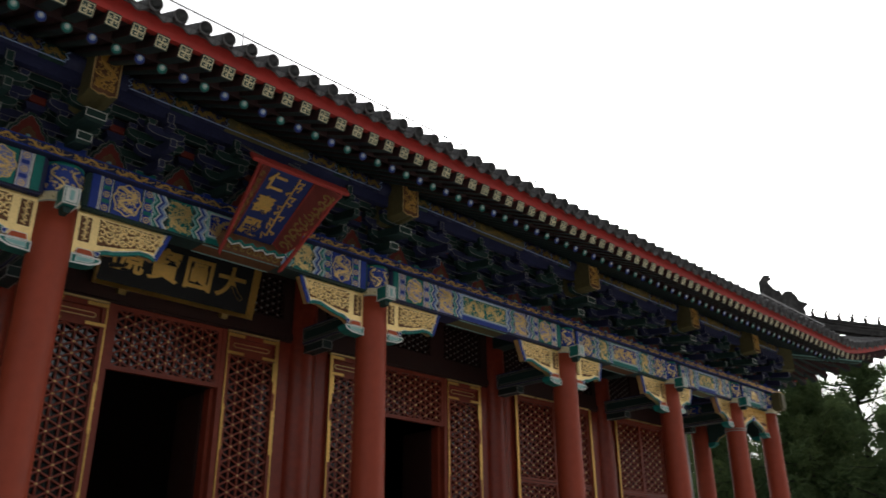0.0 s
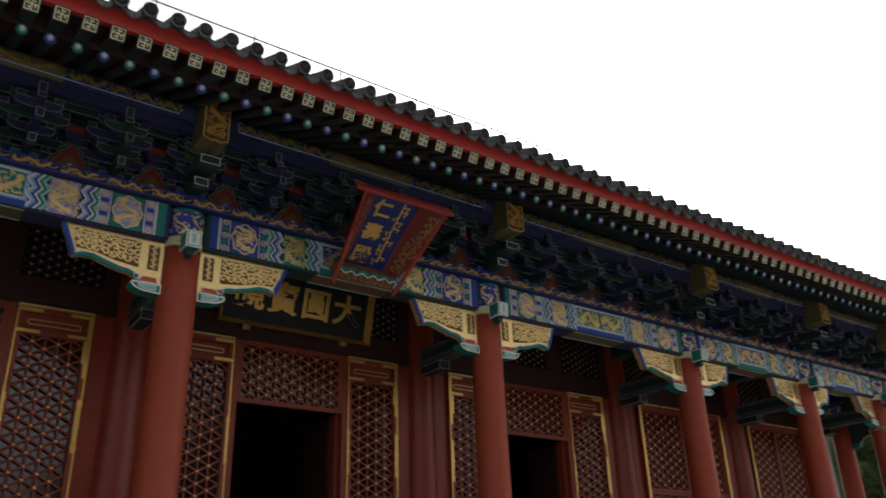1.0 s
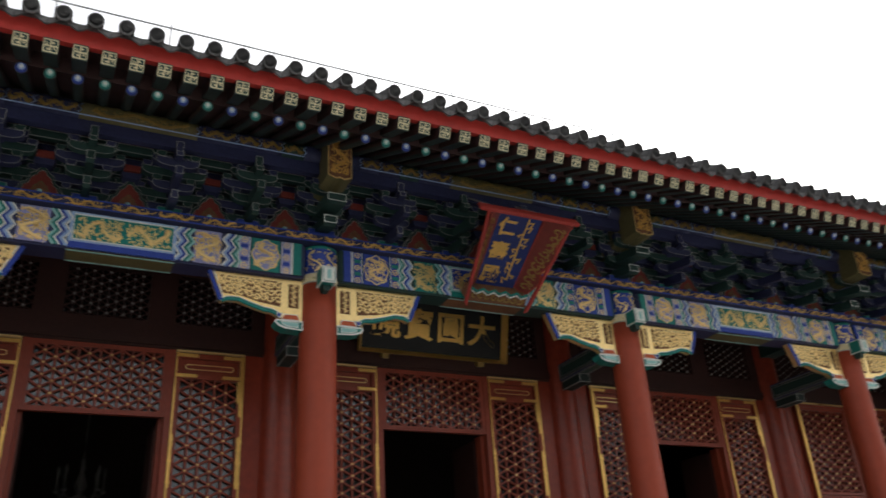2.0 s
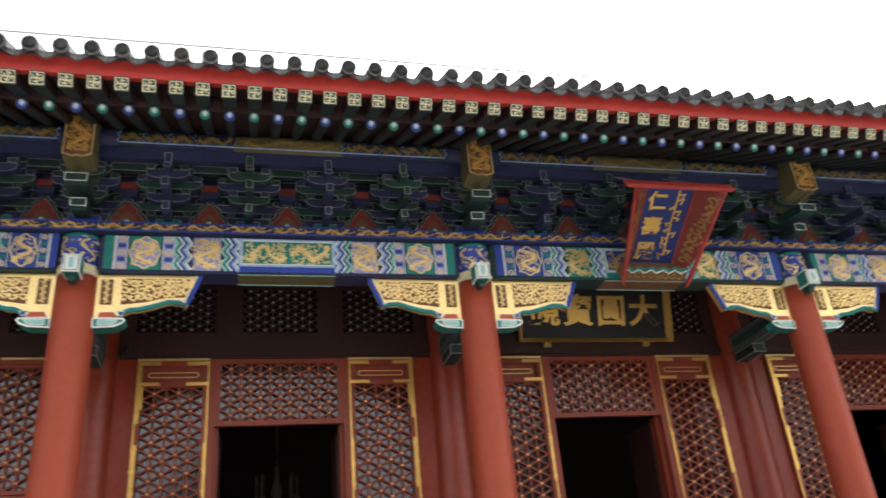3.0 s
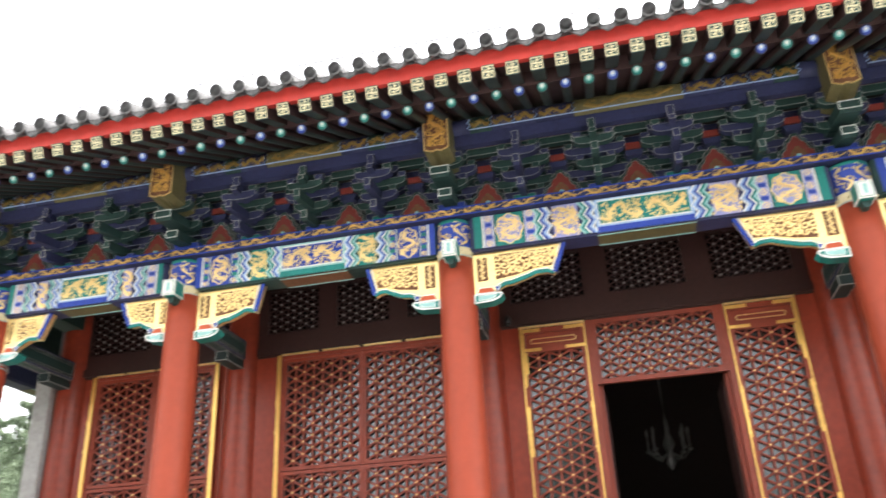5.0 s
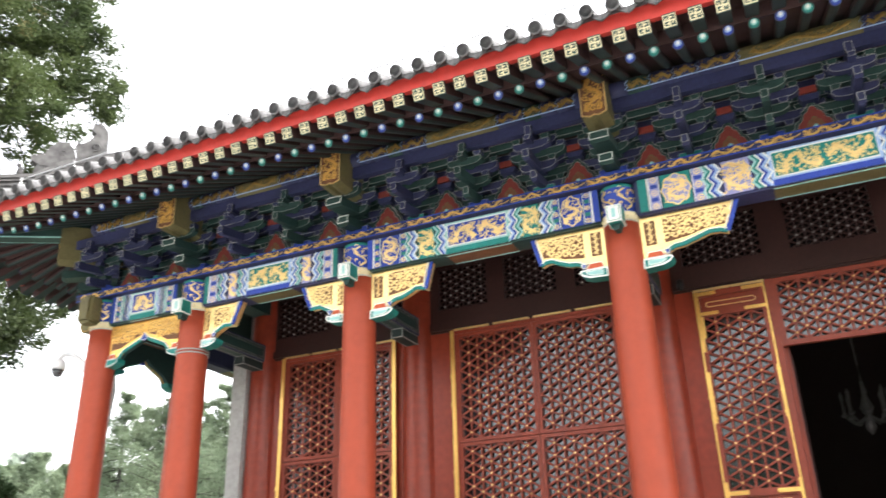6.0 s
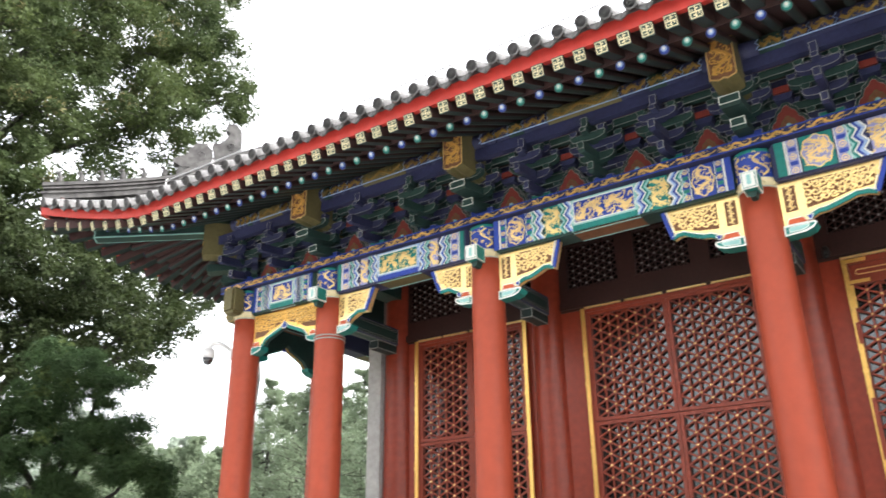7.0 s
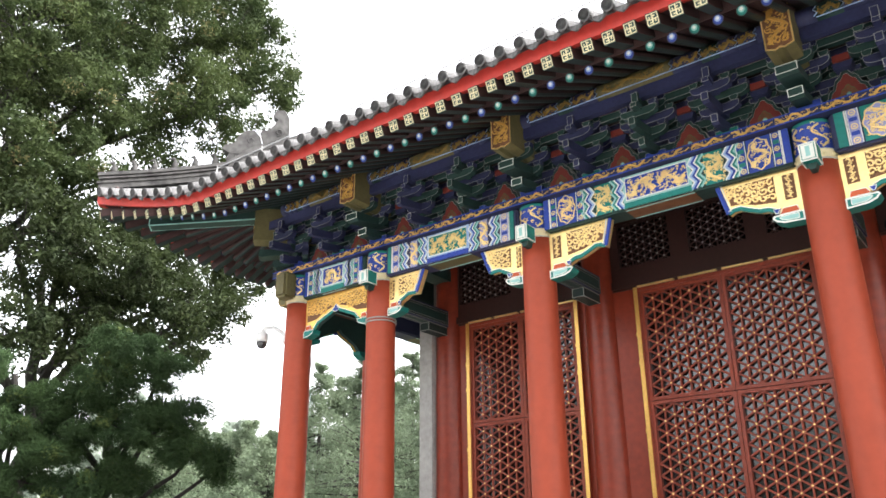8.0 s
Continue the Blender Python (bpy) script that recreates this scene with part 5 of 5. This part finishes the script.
# board over the middle door
hb = thing("name_board", "black lacquered name board with four gold characters and a gilded frame", "sign board")
hw, hh = 1.10, 0.98
bm = bmesh.new()
box(bm, -hw, hw, 0, 0.05, 0, hh)
part("field", bm, BLACK, hb)
bm = bmesh.new()
for (x0, z0), (x1, z1), fx, fz in (((-hw, 0), (hw, 0), 0, -1), ((hw, 0), (hw, hh), 1, 0), ((hw, hh), (-hw, hh), 0, 1), ((-hw, hh), (-hw, 0), -1, 0)):
    t = 0.065
    o = [(x0, -0.004, z0), (x1, -0.004, z1), (x1 * (1 + t / hw), -0.10, z1 + (t if z1 else -t)), (x0 * (1 + t / hw), -0.10, z0 + (t if z0 else -t))]
    a = [bm.verts.new(p) for p in o]
    b = [bm.verts.new((x, y + 0.05, z)) for x, y, z in o]
    bm.faces.new(a)
    bm.faces.new(b[::-1])
    for i in range(4):
        bm.faces.new((a[i], b[i], b[(i + 1) % 4], a[(i + 1) % 4]))
part("frame", bm, GOLD, hb, "gilded sloping frame")
for i, ch in enumerate("鏡寶圓大"):
    glyphs(ch, 0.47, GOLD, hb, pose(-0.76 + 0.51 * i, -0.008, 0.36, 90), 0.006)
for xx in (-0.12, 0.28):
    block("seal", (xx - 0.055, xx + 0.055, -0.008, 0, 0.72, 0.86), ORANGE, hb, label="small red and gold seal")
for xx in (-0.75, 0.75):
    block("hanger", (xx - 0.05, xx + 0.05, -0.06, 0.12, -0.13, -0.05), OLD_GOLD, hb)
hb.matrix_basis = pose(0, 1.50, 5.25, 14)

# tilted board under the eave
vb = thing("name_board", "tilted blue board with three gold characters in a red carved frame", "sign board")
L = 1.24
tilt = math.degrees(math.atan2(1.0, 0.72))


FIELD = 0.13         # the blue field lies behind the rails


def flare(bm):
    """Bend a side wing forward, from the field's edge to the rail."""
    for v in bm.verts:
        v.co.y += FIELD + 0.04 - 0.27 * (abs(v.co.x) - 0.29) / 0.25
    return bm


def trap(bm, w0, w1, z0, z1, y0, y1, slot=0):
    prism(bm, [(-w0, z0), (w0, z0), (w1, z1), (-w1, z1)], y0, y1, slot)


bm = bmesh.new()
trap(bm, 0.27, 0.32, 0.15, L - 0.04, FIELD, FIELD + 0.03)
part("field", bm, PLAQUE_BLUE, vb)
for s in (-1, 1):
    bm = bmesh.new()
    prism(bm, [(s * 0.27, 0.17), (s * 0.31, L - 0.04), (s * 0.56, L - 0.02), (s * 0.50, L * 0.75), (s * 0.53, L * 0.6), (s * 0.46, L * 0.42), (s * 0.48, L * 0.3), (s * 0.40, 0.12)], -0.05, 0.0, 0, rim=(0.014, 1))
    part("side_wing", flare(bm), [FLAME_RED, RAIL_RED], vb, "red and gilt carved side wing")
    bm = bmesh.new()
    for i in range(9):
        zz = 0.24 + i * 0.105
        ribbon(bm, arc(s * (0.36 + 0.012 * i), zz, 0.055, 0.012, 40 * i, 40 * i + 330, 8), 0.02, -0.05, 0.012)
        ribbon(bm, arc(s * (0.40 + 0.012 * i), zz + 0.05, 0.03, 0.01, 70 * i, 70 * i + 300, 6), 0.014, -0.05, 0.010)
    part("wing_carving", flare(bm), OLD_GOLD, vb, "gilded dragon carving")
bm = bmesh.new()
prism(bm, [(-0.68, L - 0.02), (0.68, L - 0.02), (0.69, L + 0.025), (-0.69, L + 0.025)], -0.11, 0.03)
bmesh.ops.bevel(bm, geom=bm.edges[:], offset=0.012, segments=2, affect="EDGES")
part("top_rail", bm, RAIL_RED, vb, "red top rail")
bm = bmesh.new()
prism(bm, [(-0.42, 0.0), (0.42, 0.0), (0.40, 0.15), (-0.40, 0.15)], -0.05, FIELD + 0.03, 0)
for i in range(8):
    ribbon(bm, arc(-0.33 + 0.094 * i, 0.07, 0.05, 0.012, 30 * i, 30 * i + 330, 8), 0.018, -0.05, 0.012, 1)
ribbon(bm, [(-0.40 + 0.08 * i, 0.155 + 0.022 * (-1) ** i) for i in range(11)], 0.035, -0.05, 0.012, 2)
ribbon(bm, [(-0.40 + 0.08 * i, 0.125 + 0.022 * (-1) ** i) for i in range(11)], 0.014, -0.05, 0.016, 3)
part("foot_carving", bm, [CARVED, OLD_GOLD, TEAL, WHITE], vb, "carved foot with a teal wave border")
for s in (-1, 1):
    bm = bmesh.new()
    prism(bm, [(s * 0.41, -0.06), (s * 0.45, -0.02), (s * 0.585, L), (s * 0.555, L)], -0.12, -0.08)
    part("side_rail", bm, RAIL_RED, vb, "red side rail")
for i, ch in enumerate("仁壽殿"):
    glyphs(ch, 0.255, GOLD, vb, pose(-0.13, FIELD - 0.006, L - 0.28 - 0.33 * i, 90), 0.006)
rnd = random.Random(12)
bm = bmesh.new()
ribbon(bm, [(0.13, L - 0.12), (0.12, L - 0.5), (0.13, 0.26)], 0.024, FIELD, 0.008)
for i in range(12):
    zz = L - 0.18 - i * 0.073
    s = rnd.choice((-1, 1))
    ribbon(bm, [(0.13, zz), (0.13 + s * 0.08, zz - rnd.uniform(-0.03, 0.04)), (0.13 + s * 0.05, zz - 0.05)], 0.026, FIELD, 0.008)
part("second_column", bm, GOLD, vb, "column of gold strokes")
vb.matrix_basis = pose(0, -0.36, 5.33, tilt * 0.98)
for s in (-1, 1):
    hk = thing("hook", "iron hook holding the tilted board to the brackets", "hook")
    bm = bmesh.new()
    rod(bm, (s * 0.35, -1.345, 6.085), (s * 0.35, -0.45, 6.72), 0.012, n=6)
    part("bar", bm, METAL, hk)

# ---- small fittings ----
cam_dome = thing("security_camera", "white dome security camera on a bracket arm at the corner column", "security camera")
bm = bmesh.new()
lathe(bm, [(0.02, 0.13), (0.075, 0.10), (0.085, 0.04), (0.085, -0.02)], 18)
housing = part("housing", bm, PLASTIC, cam_dome, smooth=True)
bm = bmesh.new()
lathe(bm, [(0.072, -0.02), (0.068, -0.06), (0.045, -0.10), (0.01, -0.115)], 18)
part("dome", bm, GLASS, housing, "dark dome", smooth=True)
bm = bmesh.new()
pts = [(0, 0, 0.12), (0.06, 0.01, 0.17), (0.18, 0.04, 0.16), (0.30, 0.08, 0.08), (0.38, 0.11, 0.0)]
for a, b in zip(pts, pts[1:]):
    rod(bm, a, b, 0.03, n=8)
box(bm, 0.36, 0.42, 0.05, 0.15, -0.09, 0.05)
part("arm", bm, PLASTIC, cam_dome)
cam_dome.location = (-15.30, -0.18, 4.86)
cam_dome.scale = (1.2, 1.2, 1.2)
for x in (COLX[1], COLX[-2]):
    rg = thing("wire_band", "pale double wire band round the column", "band")
    for z in (4.72, 4.765):
        bm = bmesh.new()
        lathe(bm, [(0.222, z - 0.008), (0.232, z - 0.008), (0.232, z + 0.008), (0.222, z + 0.008)], 28)
        part("band", bm, LINE, rg)
    rg.location = (x, CY, 0)
for x in (-6.08,):
    cm = thing("spot_camera", "small dark wall camera under the clerestory", "security camera")
    bm = bmesh.new()
    lathe(bm, [(0.045, 4.98), (0.05, 5.02), (0.04, 5.07), (0.02, 5.09)], 12)
    part("body", bm, BLACK, cm)
    bm = bmesh.new()
    lathe(bm, [(0.01, 4.94), (0.035, 4.955), (0.042, 4.98)], 12)
    part("dome", bm, BLACK, cm)
    cm.location = (x - 0.16, WALL - 0.22, 0.02)

# floodlight clamped to a column, garden lamp beyond the hall's end
spot = thing("floodlight", "small grey round floodlight clamped to a front column", "floodlight", at=(-9.93, 0.00, 2.20))
bm = bmesh.new()
lathe(bm, [(0.03, -0.06), (0.055, -0.05), (0.06, -0.02), (0.056, -0.015), (0.062, 0.0), (0.056, 0.005), (0.062, 0.02), (0.062, 0.05), (0.05, 0.055)], 18)
lamp_head = part("housing", bm, METAL, spot, "ribbed grey housing", smooth=True)
bm = bmesh.new()
lathe(bm, [(0.05, 0.050), (0.048, 0.060), (0.02, 0.066)], 16)
part("lens", bm, PLASTIC, lamp_head, "pale lens")
lamp_head.matrix_basis = pose(0, 0, 0, 70, 0, -20)
bm = bmesh.new()
rod(bm, (-0.12, 0.0, -0.03), (0, 0, -0.01), 0.015, n=8)
part("clamp", bm, METAL, spot)
lamp = thing("garden_lamp", "white globe garden lamp on a dark post", "lamp", at=(-16.28, -0.13, 0))
bm = bmesh.new()
lathe(bm, [(0.09, 0.0), (0.09, 0.05), (0.035, 0.1), (0.03, 2.19)], 12)
part("post", bm, BLACK, lamp)
bm = bmesh.new()
bmesh.ops.create_icosphere(bm, subdivisions=3, radius=0.13, matrix=Matrix.Translation((0, 0, 2.30)))
part("globe", bm, WHITE, lamp, "white glass globe", smooth=True)

# chandelier inside
ch = thing("chandelier", "dim brass chandelier with candle lamps hanging inside the hall", "chandelier")
bm = bmesh.new()
rod(bm, (0, 0, 0.2), (0, 0, 2.0), 0.012, n=6)
lathe(bm, [(0.02, -0.25), (0.10, -0.15), (0.05, 0.0), (0.12, 0.12), (0.04, 0.3), (0.03, 0.5)], 12)
part("stem", bm, CRYSTAL, ch)
for i in range(8):
    a = 2 * math.pi * i / 8
    bm = bmesh.new()
    pts = [(0.05 * math.cos(a), 0.05 * math.sin(a), 0.0), (0.25 * math.cos(a), 0.25 * math.sin(a), -0.10), (0.42 * math.cos(a), 0.42 * math.sin(a), 0.02)]
    for p, q in zip(pts, pts[1:]):
        rod(bm, p, q, 0.014, n=6)
    lathe(bm, [(0.05, 0.02), (0.06, 0.05), (0.02, 0.06), (0.02, 0.24), (0.03, 0.27), (0.035, 0.32), (0.008, 0.38)], 8, pts[-1][0], pts[-1][1])
    part("candle_arm", bm, CRYSTAL, ch)
ch.scale = (0.72, 0.72, 1.0)
ch.location = (-4.33, 4.2, 3.66)


# ---- trees ----
def leaf_cloud(name, centres, radii, per, size, material, parent, seed, flat=0.75, droop=0.0, thin=0.45):
    """Many small leaf blades scattered in clumps; one mesh."""
    rng = np.random.default_rng(seed)
    c = np.repeat(np.array(centres, float), per, 0)
    r = np.repeat(np.array(radii, float), per)[:, None]
    d = rng.normal(size=c.shape)
    d /= np.linalg.norm(d, axis=1, keepdims=True)
    p = c + d * r * rng.random((len(c), 1)) ** 0.45 * np.array((1, 1, flat))
    n = len(p)
    s = size * rng.uniform(0.6, 1.3, (n, 1))
    u = rng.normal(size=p.shape)
    u[:, 2] -= droop
    u /= np.linalg.norm(u, axis=1, keepdims=True)
    v = np.cross(u, rng.normal(size=p.shape))
    v /= np.linalg.norm(v, axis=1, keepdims=True)
    quad = np.stack([p - u * s, p + v * s * thin, p + u * s, p - v * s * thin], 1).reshape(-1, 3)
    me = bpy.data.meshes.new(name)
    me.vertices.add(4 * n)
    me.vertices.foreach_set("co", quad.ravel())
    me.loops.add(4 * n)
    me.loops.foreach_set("vertex_index", np.arange(4 * n))
    me.polygons.add(n)
    me.polygons.foreach_set("loop_start", np.arange(0, 4 * n, 4))
    me.update(calc_edges=True)
    me.materials.append(material)
    ob = new(name, me)
    ob.parent = parent
    return ob


def bough(bm, p, q, r0, r1, rnd, sag=0.12, n=5):
    """A bent, tapering branch from p to q."""
    p, q = Vector(p), Vector(q)
    L = (q - p).length
    prev = p
    bend = Vector((rnd.uniform(-1, 1), rnd.uniform(-1, 1), rnd.uniform(0.2, 1))) * (sag * L)
    for i in range(1, n + 1):
        k = i / n
        c = p.lerp(q, k) + bend * (4 * k * (1 - k) * 0.6) + Vector((rnd.uniform(-1, 1), rnd.uniform(-1, 1), rnd.uniform(-1, 1))) * (0.03 * L * (k < 1))
        rod(bm, prev, c, r0 + (r1 - r0) * (k - 1 / n), r0 + (r1 - r0) * k, 7)
        prev = c


def spreading_tree(x, y, lobes, seed, label, thick=0.34, dens=14, per=200, size=0.06, clump=0.5, material=LEAF, flat=0.8, accent=None, thin=0.45, limb=1.0):
    """A trunk with one bough to each lobe of the crown, twigs and leaf clumps inside it."""
    t = thing("tree", label, "tree", "trees round the hall", at=(x, y, 0))
    rnd = random.Random(seed)
    bm, tips = bmesh.new(), []
    top = max(l[2] for l in lobes)
    bough(bm, (0, 0, 0), (rnd.uniform(-0.3, 0.3), rnd.uniform(-0.3, 0.3), top), thick, 0.06, rnd, 0.03, 9)
    for lx, ly, lz, lr in lobes:
        c = Vector((lx - x, ly - y, lz))
        bough(bm, (0, 0, max(1.0, lz - 0.55 * Vector((c.x, c.y)).length - 0.5)), c, (0.045 + 0.03 * lr) * limb, 0.03 * limb, rnd)
        for _ in range(int(dens * lr * lr) + 3):
            d = Vector((rnd.gauss(0, 1), rnd.gauss(0, 1), rnd.gauss(0, 1))).normalized()
            q = c + Vector((d.x, d.y, d.z * flat)) * (lr * rnd.random() ** 0.42 * rnd.choice((0.85, 1.0, 1.0, 1.12)))
            tips.append(tuple(q))
            if rnd.random() < 0.5:
                rod(bm, c.lerp(q, 0.15), q, 0.018, 0.006, 5)
    part("trunk", bm, BARK, t)
    radii = [clump * rnd.uniform(0.5, 1.3) for _ in tips]
    leaf_cloud("crown", tips, radii, per, size, material, t, seed, flat=0.7, thin=thin)
    if accent:
        some = tips[::11]
        leaf_cloud("pale_foliage", some, [clump * 0.6] * len(some), 70, size * 0.8, accent, t, seed + 1)
    return t


def conifer(x, y, height, spread, seed, label, material, per=60, size=0.14, tiers=16, base=0.12, thin=0.45):
    t = thing("conifer", label, "tree", "trees round the hall", at=(x, y, 0))
    rnd = random.Random(seed)
    bm, tips, radii = bmesh.new(), [], []
    rod(bm, (0, 0, 0), (0, 0, height), height * 0.018, 0.02, 9)
    for i in range(tiers):
        f = base + (1 - base) * i / tiers
        z = height * f
        reach = spread * (1 - f) ** 0.75 + 0.25
        for k in range(8):
            a = rnd.uniform(0, 2 * math.pi)
            L = reach * rnd.uniform(0.45, 1.12)
            q = (L * math.cos(a), L * math.sin(a), z + rnd.uniform(-0.35, 0.45) * reach)
            rod(bm, (0, 0, z), q, 0.03 + 0.02 * reach, 0.01, 5)
            for w in (0.45, 0.75, 1.0):
                tips.append((q[0] * w, q[1] * w, z + (q[2] - z) * w))
                radii.append(reach * rnd.uniform(0.14, 0.26) + 0.12)
    part("trunk", bm, BARK, t)
    leaf_cloud("crown", tips, radii, per, size, material, t, seed, flat=0.9, thin=thin)
    return t


UPPER = ((-23.7, -1.6, 13.9, 2.5), (-23.9, 1.0, 15.4, 2.6), (-22.7, 3.8, 16.3, 2.1), (-22.7, 3.0, 13.4, 1.9), (-23.1, 0.0, 12.5, 1.9), (-22.2, 5.3, 15.2, 1.0), (-22.8, -1.8, 10.2, 1.5), (-23.9, 2.6, 11.4, 1.3), (-24.6, -1.0, 18.1, 3.3), (-24.2, 2.2, 20.0, 3.2), (-23.0, 4.2, 19.1, 1.9), (-25.2, 0.2, 23.4, 3.2), (-25.5, -4.0, 15.0, 3.0), (-24.5, -4.0, 10.5, 2.4), (-23.1, -0.8, 9.7, 1.1), (-22.6, -0.1, 10.5, 0.9))
spreading_tree(-25.6, -1.0, UPPER, 11, "tall broadleaf tree with dense green crown beyond the hall's corner", dens=19, per=190, size=0.062, clump=0.48, accent=PALE_LEAF, limb=1.8)
LOWER = ((-23.0, -0.9, 8.3, 1.6), (-23.1, 2.2, 8.7, 1.7), (-22.9, 4.1, 8.4, 1.4), (-22.9, 0.5, 7.1, 1.3), (-22.9, 3.3, 6.8, 1.1), (-22.8, 5.1, 9.0, 0.8), (-22.4, -1.0, 6.0, 0.9), (-24.5, 2.6, 10.2, 1.5), (-25.0, -2.6, 7.6, 1.8), (-22.8, 4.5, 7.6, 0.7), (-22.3, 0.6, 6.1, 0.9), (-22.3, -0.2, 8.5, 1.0), (-21.1, 1.0, 7.8, 0.9), (-21.0, 2.2, 6.8, 0.8), (-22.3, 1.1, 7.1, 1.1))
spreading_tree(-25.0, 1.0, LOWER, 12, "broadleaf tree with dark green foliage behind the hall's end", thick=0.24, dens=20, per=165, size=0.06, clump=0.44, limb=1.5)
spreading_tree(-26.6, 10.8, ((-25.6, 10.4, 15.2, 0.75), (-25.5, 10.6, 13.9, 0.9)), 14, "slender broadleaf tree behind the roof ridge", thick=0.12, dens=14, per=90, size=0.07, clump=0.4)
PINE_ONE = ((-19.1, -0.3, 5.3, 0.75), (-18.7, 0.2, 4.9, 0.6), (-19.7, -0.4, 4.6, 0.8), (-18.7, 0.6, 4.1, 0.7), (-19.4, 0.2, 3.8, 0.8), (-20.3, -0.5, 3.8, 0.8), (-18.6, 1.0, 3.4, 0.6), (-19.8, 0.3, 3.0, 0.8), (-18.2, 1.4, 3.2, 0.5), (-20.5, -1.0, 4.4, 0.6))
spreading_tree(-20.5, 0.4, PINE_ONE, 21, "dark green pine low beside the hall", thick=0.14, dens=38, per=300, size=0.085, clump=0.30, material=PINE, flat=0.55, thin=0.10, accent=YOUNG_PINE)
PINE_TWO = ((-20.4, -1.5, 3.7, 0.55), (-19.9, -1.0, 3.4, 0.6), (-20.6, -1.3, 2.9, 0.7), (-19.7, -0.6, 2.8, 0.6), (-20.8, -2.0, 4.1, 0.7), (-21.2, -1.9, 3.3, 0.8), (-20.6, -2.2, 4.9, 0.6))
spreading_tree(-21.3, -1.2, PINE_TWO, 22, "lighter green drooping pine beside the hall", thick=0.13, dens=38, per=260, size=0.085, clump=0.28, material=PINE, flat=0.5, thin=0.10, accent=YOUNG_PINE)
for i in range(14):
    a = radians(36.5 + i * 1.6)
    d = 46 + 7 * ((i * 5) % 4)
    h = (0.245 * d + 0.5 * ((i * 7) % 5)) * (0.70 if i > 6 else 1)
    conifer(-5 - d * math.sin(a), -8.6 + d * math.cos(a), h, 4.0, 40 + i, "grey-green conifer in the distance, haze put into its leaf colour", HAZE_TINT, per=62, size=0.085, tiers=20)
for i in range(14):
    a = radians(34 + i * 2.2)
    d = 85 + 9 * ((i * 3) % 4)
    conifer(-5 - d * math.sin(a), -8.6 + d * math.cos(a), (15 + 1.6 * ((i * 3) % 5)) * (0.72 if 6 < i < 9 else 1), 6.5, 70 + i, "pale tree far off, haze put into its leaf colour", HAZE_TINT_FAR, per=24, size=0.3, tiers=15)
for i in range(7):
    a = radians(64 + i * 2.6)
    d = 34 + 5 * ((i * 3) % 4)
    conifer(-4.8 + d * math.sin(a), -8.5 + d * math.cos(a), 8.0 + 1.3 * ((i * 5) % 4), 4.0, 90 + i, "dark green pine beyond the hall's far end", FAR_PINE, per=60, size=0.2, tiers=13, thin=0.13)
for i in range(6):
    a = radians(55 + i * 2.0)
    d = 38 + 4 * ((i * 3) % 4)
    conifer(-4.8 + d * math.sin(a), -8.5 + d * math.cos(a), 7.0 + 1.0 * ((i * 5) % 4), 3.6, 110 + i, "dark green pine beyond the hall's far end", FAR_PINE, per=60, size=0.2, tiers=13, thin=0.13)
conifer(29.5, 5.0, 10.5, 4.6, 130, "broad dark pine beyond the hall's far end", FAR_PINE, per=130, size=0.17, tiers=18, thin=0.12)
# trees across the courtyard, which the window glass mirrors
for i in range(13):
    conifer(-44 + 6.2 * i, -33 - 5 * ((i * 5) % 3), 9.6 + 1.3 * ((i * 7) % 4), 4.6, 150 + i, "tall green tree on the far side of the courtyard", FAR_PINE, per=22, size=0.3, tiers=14)
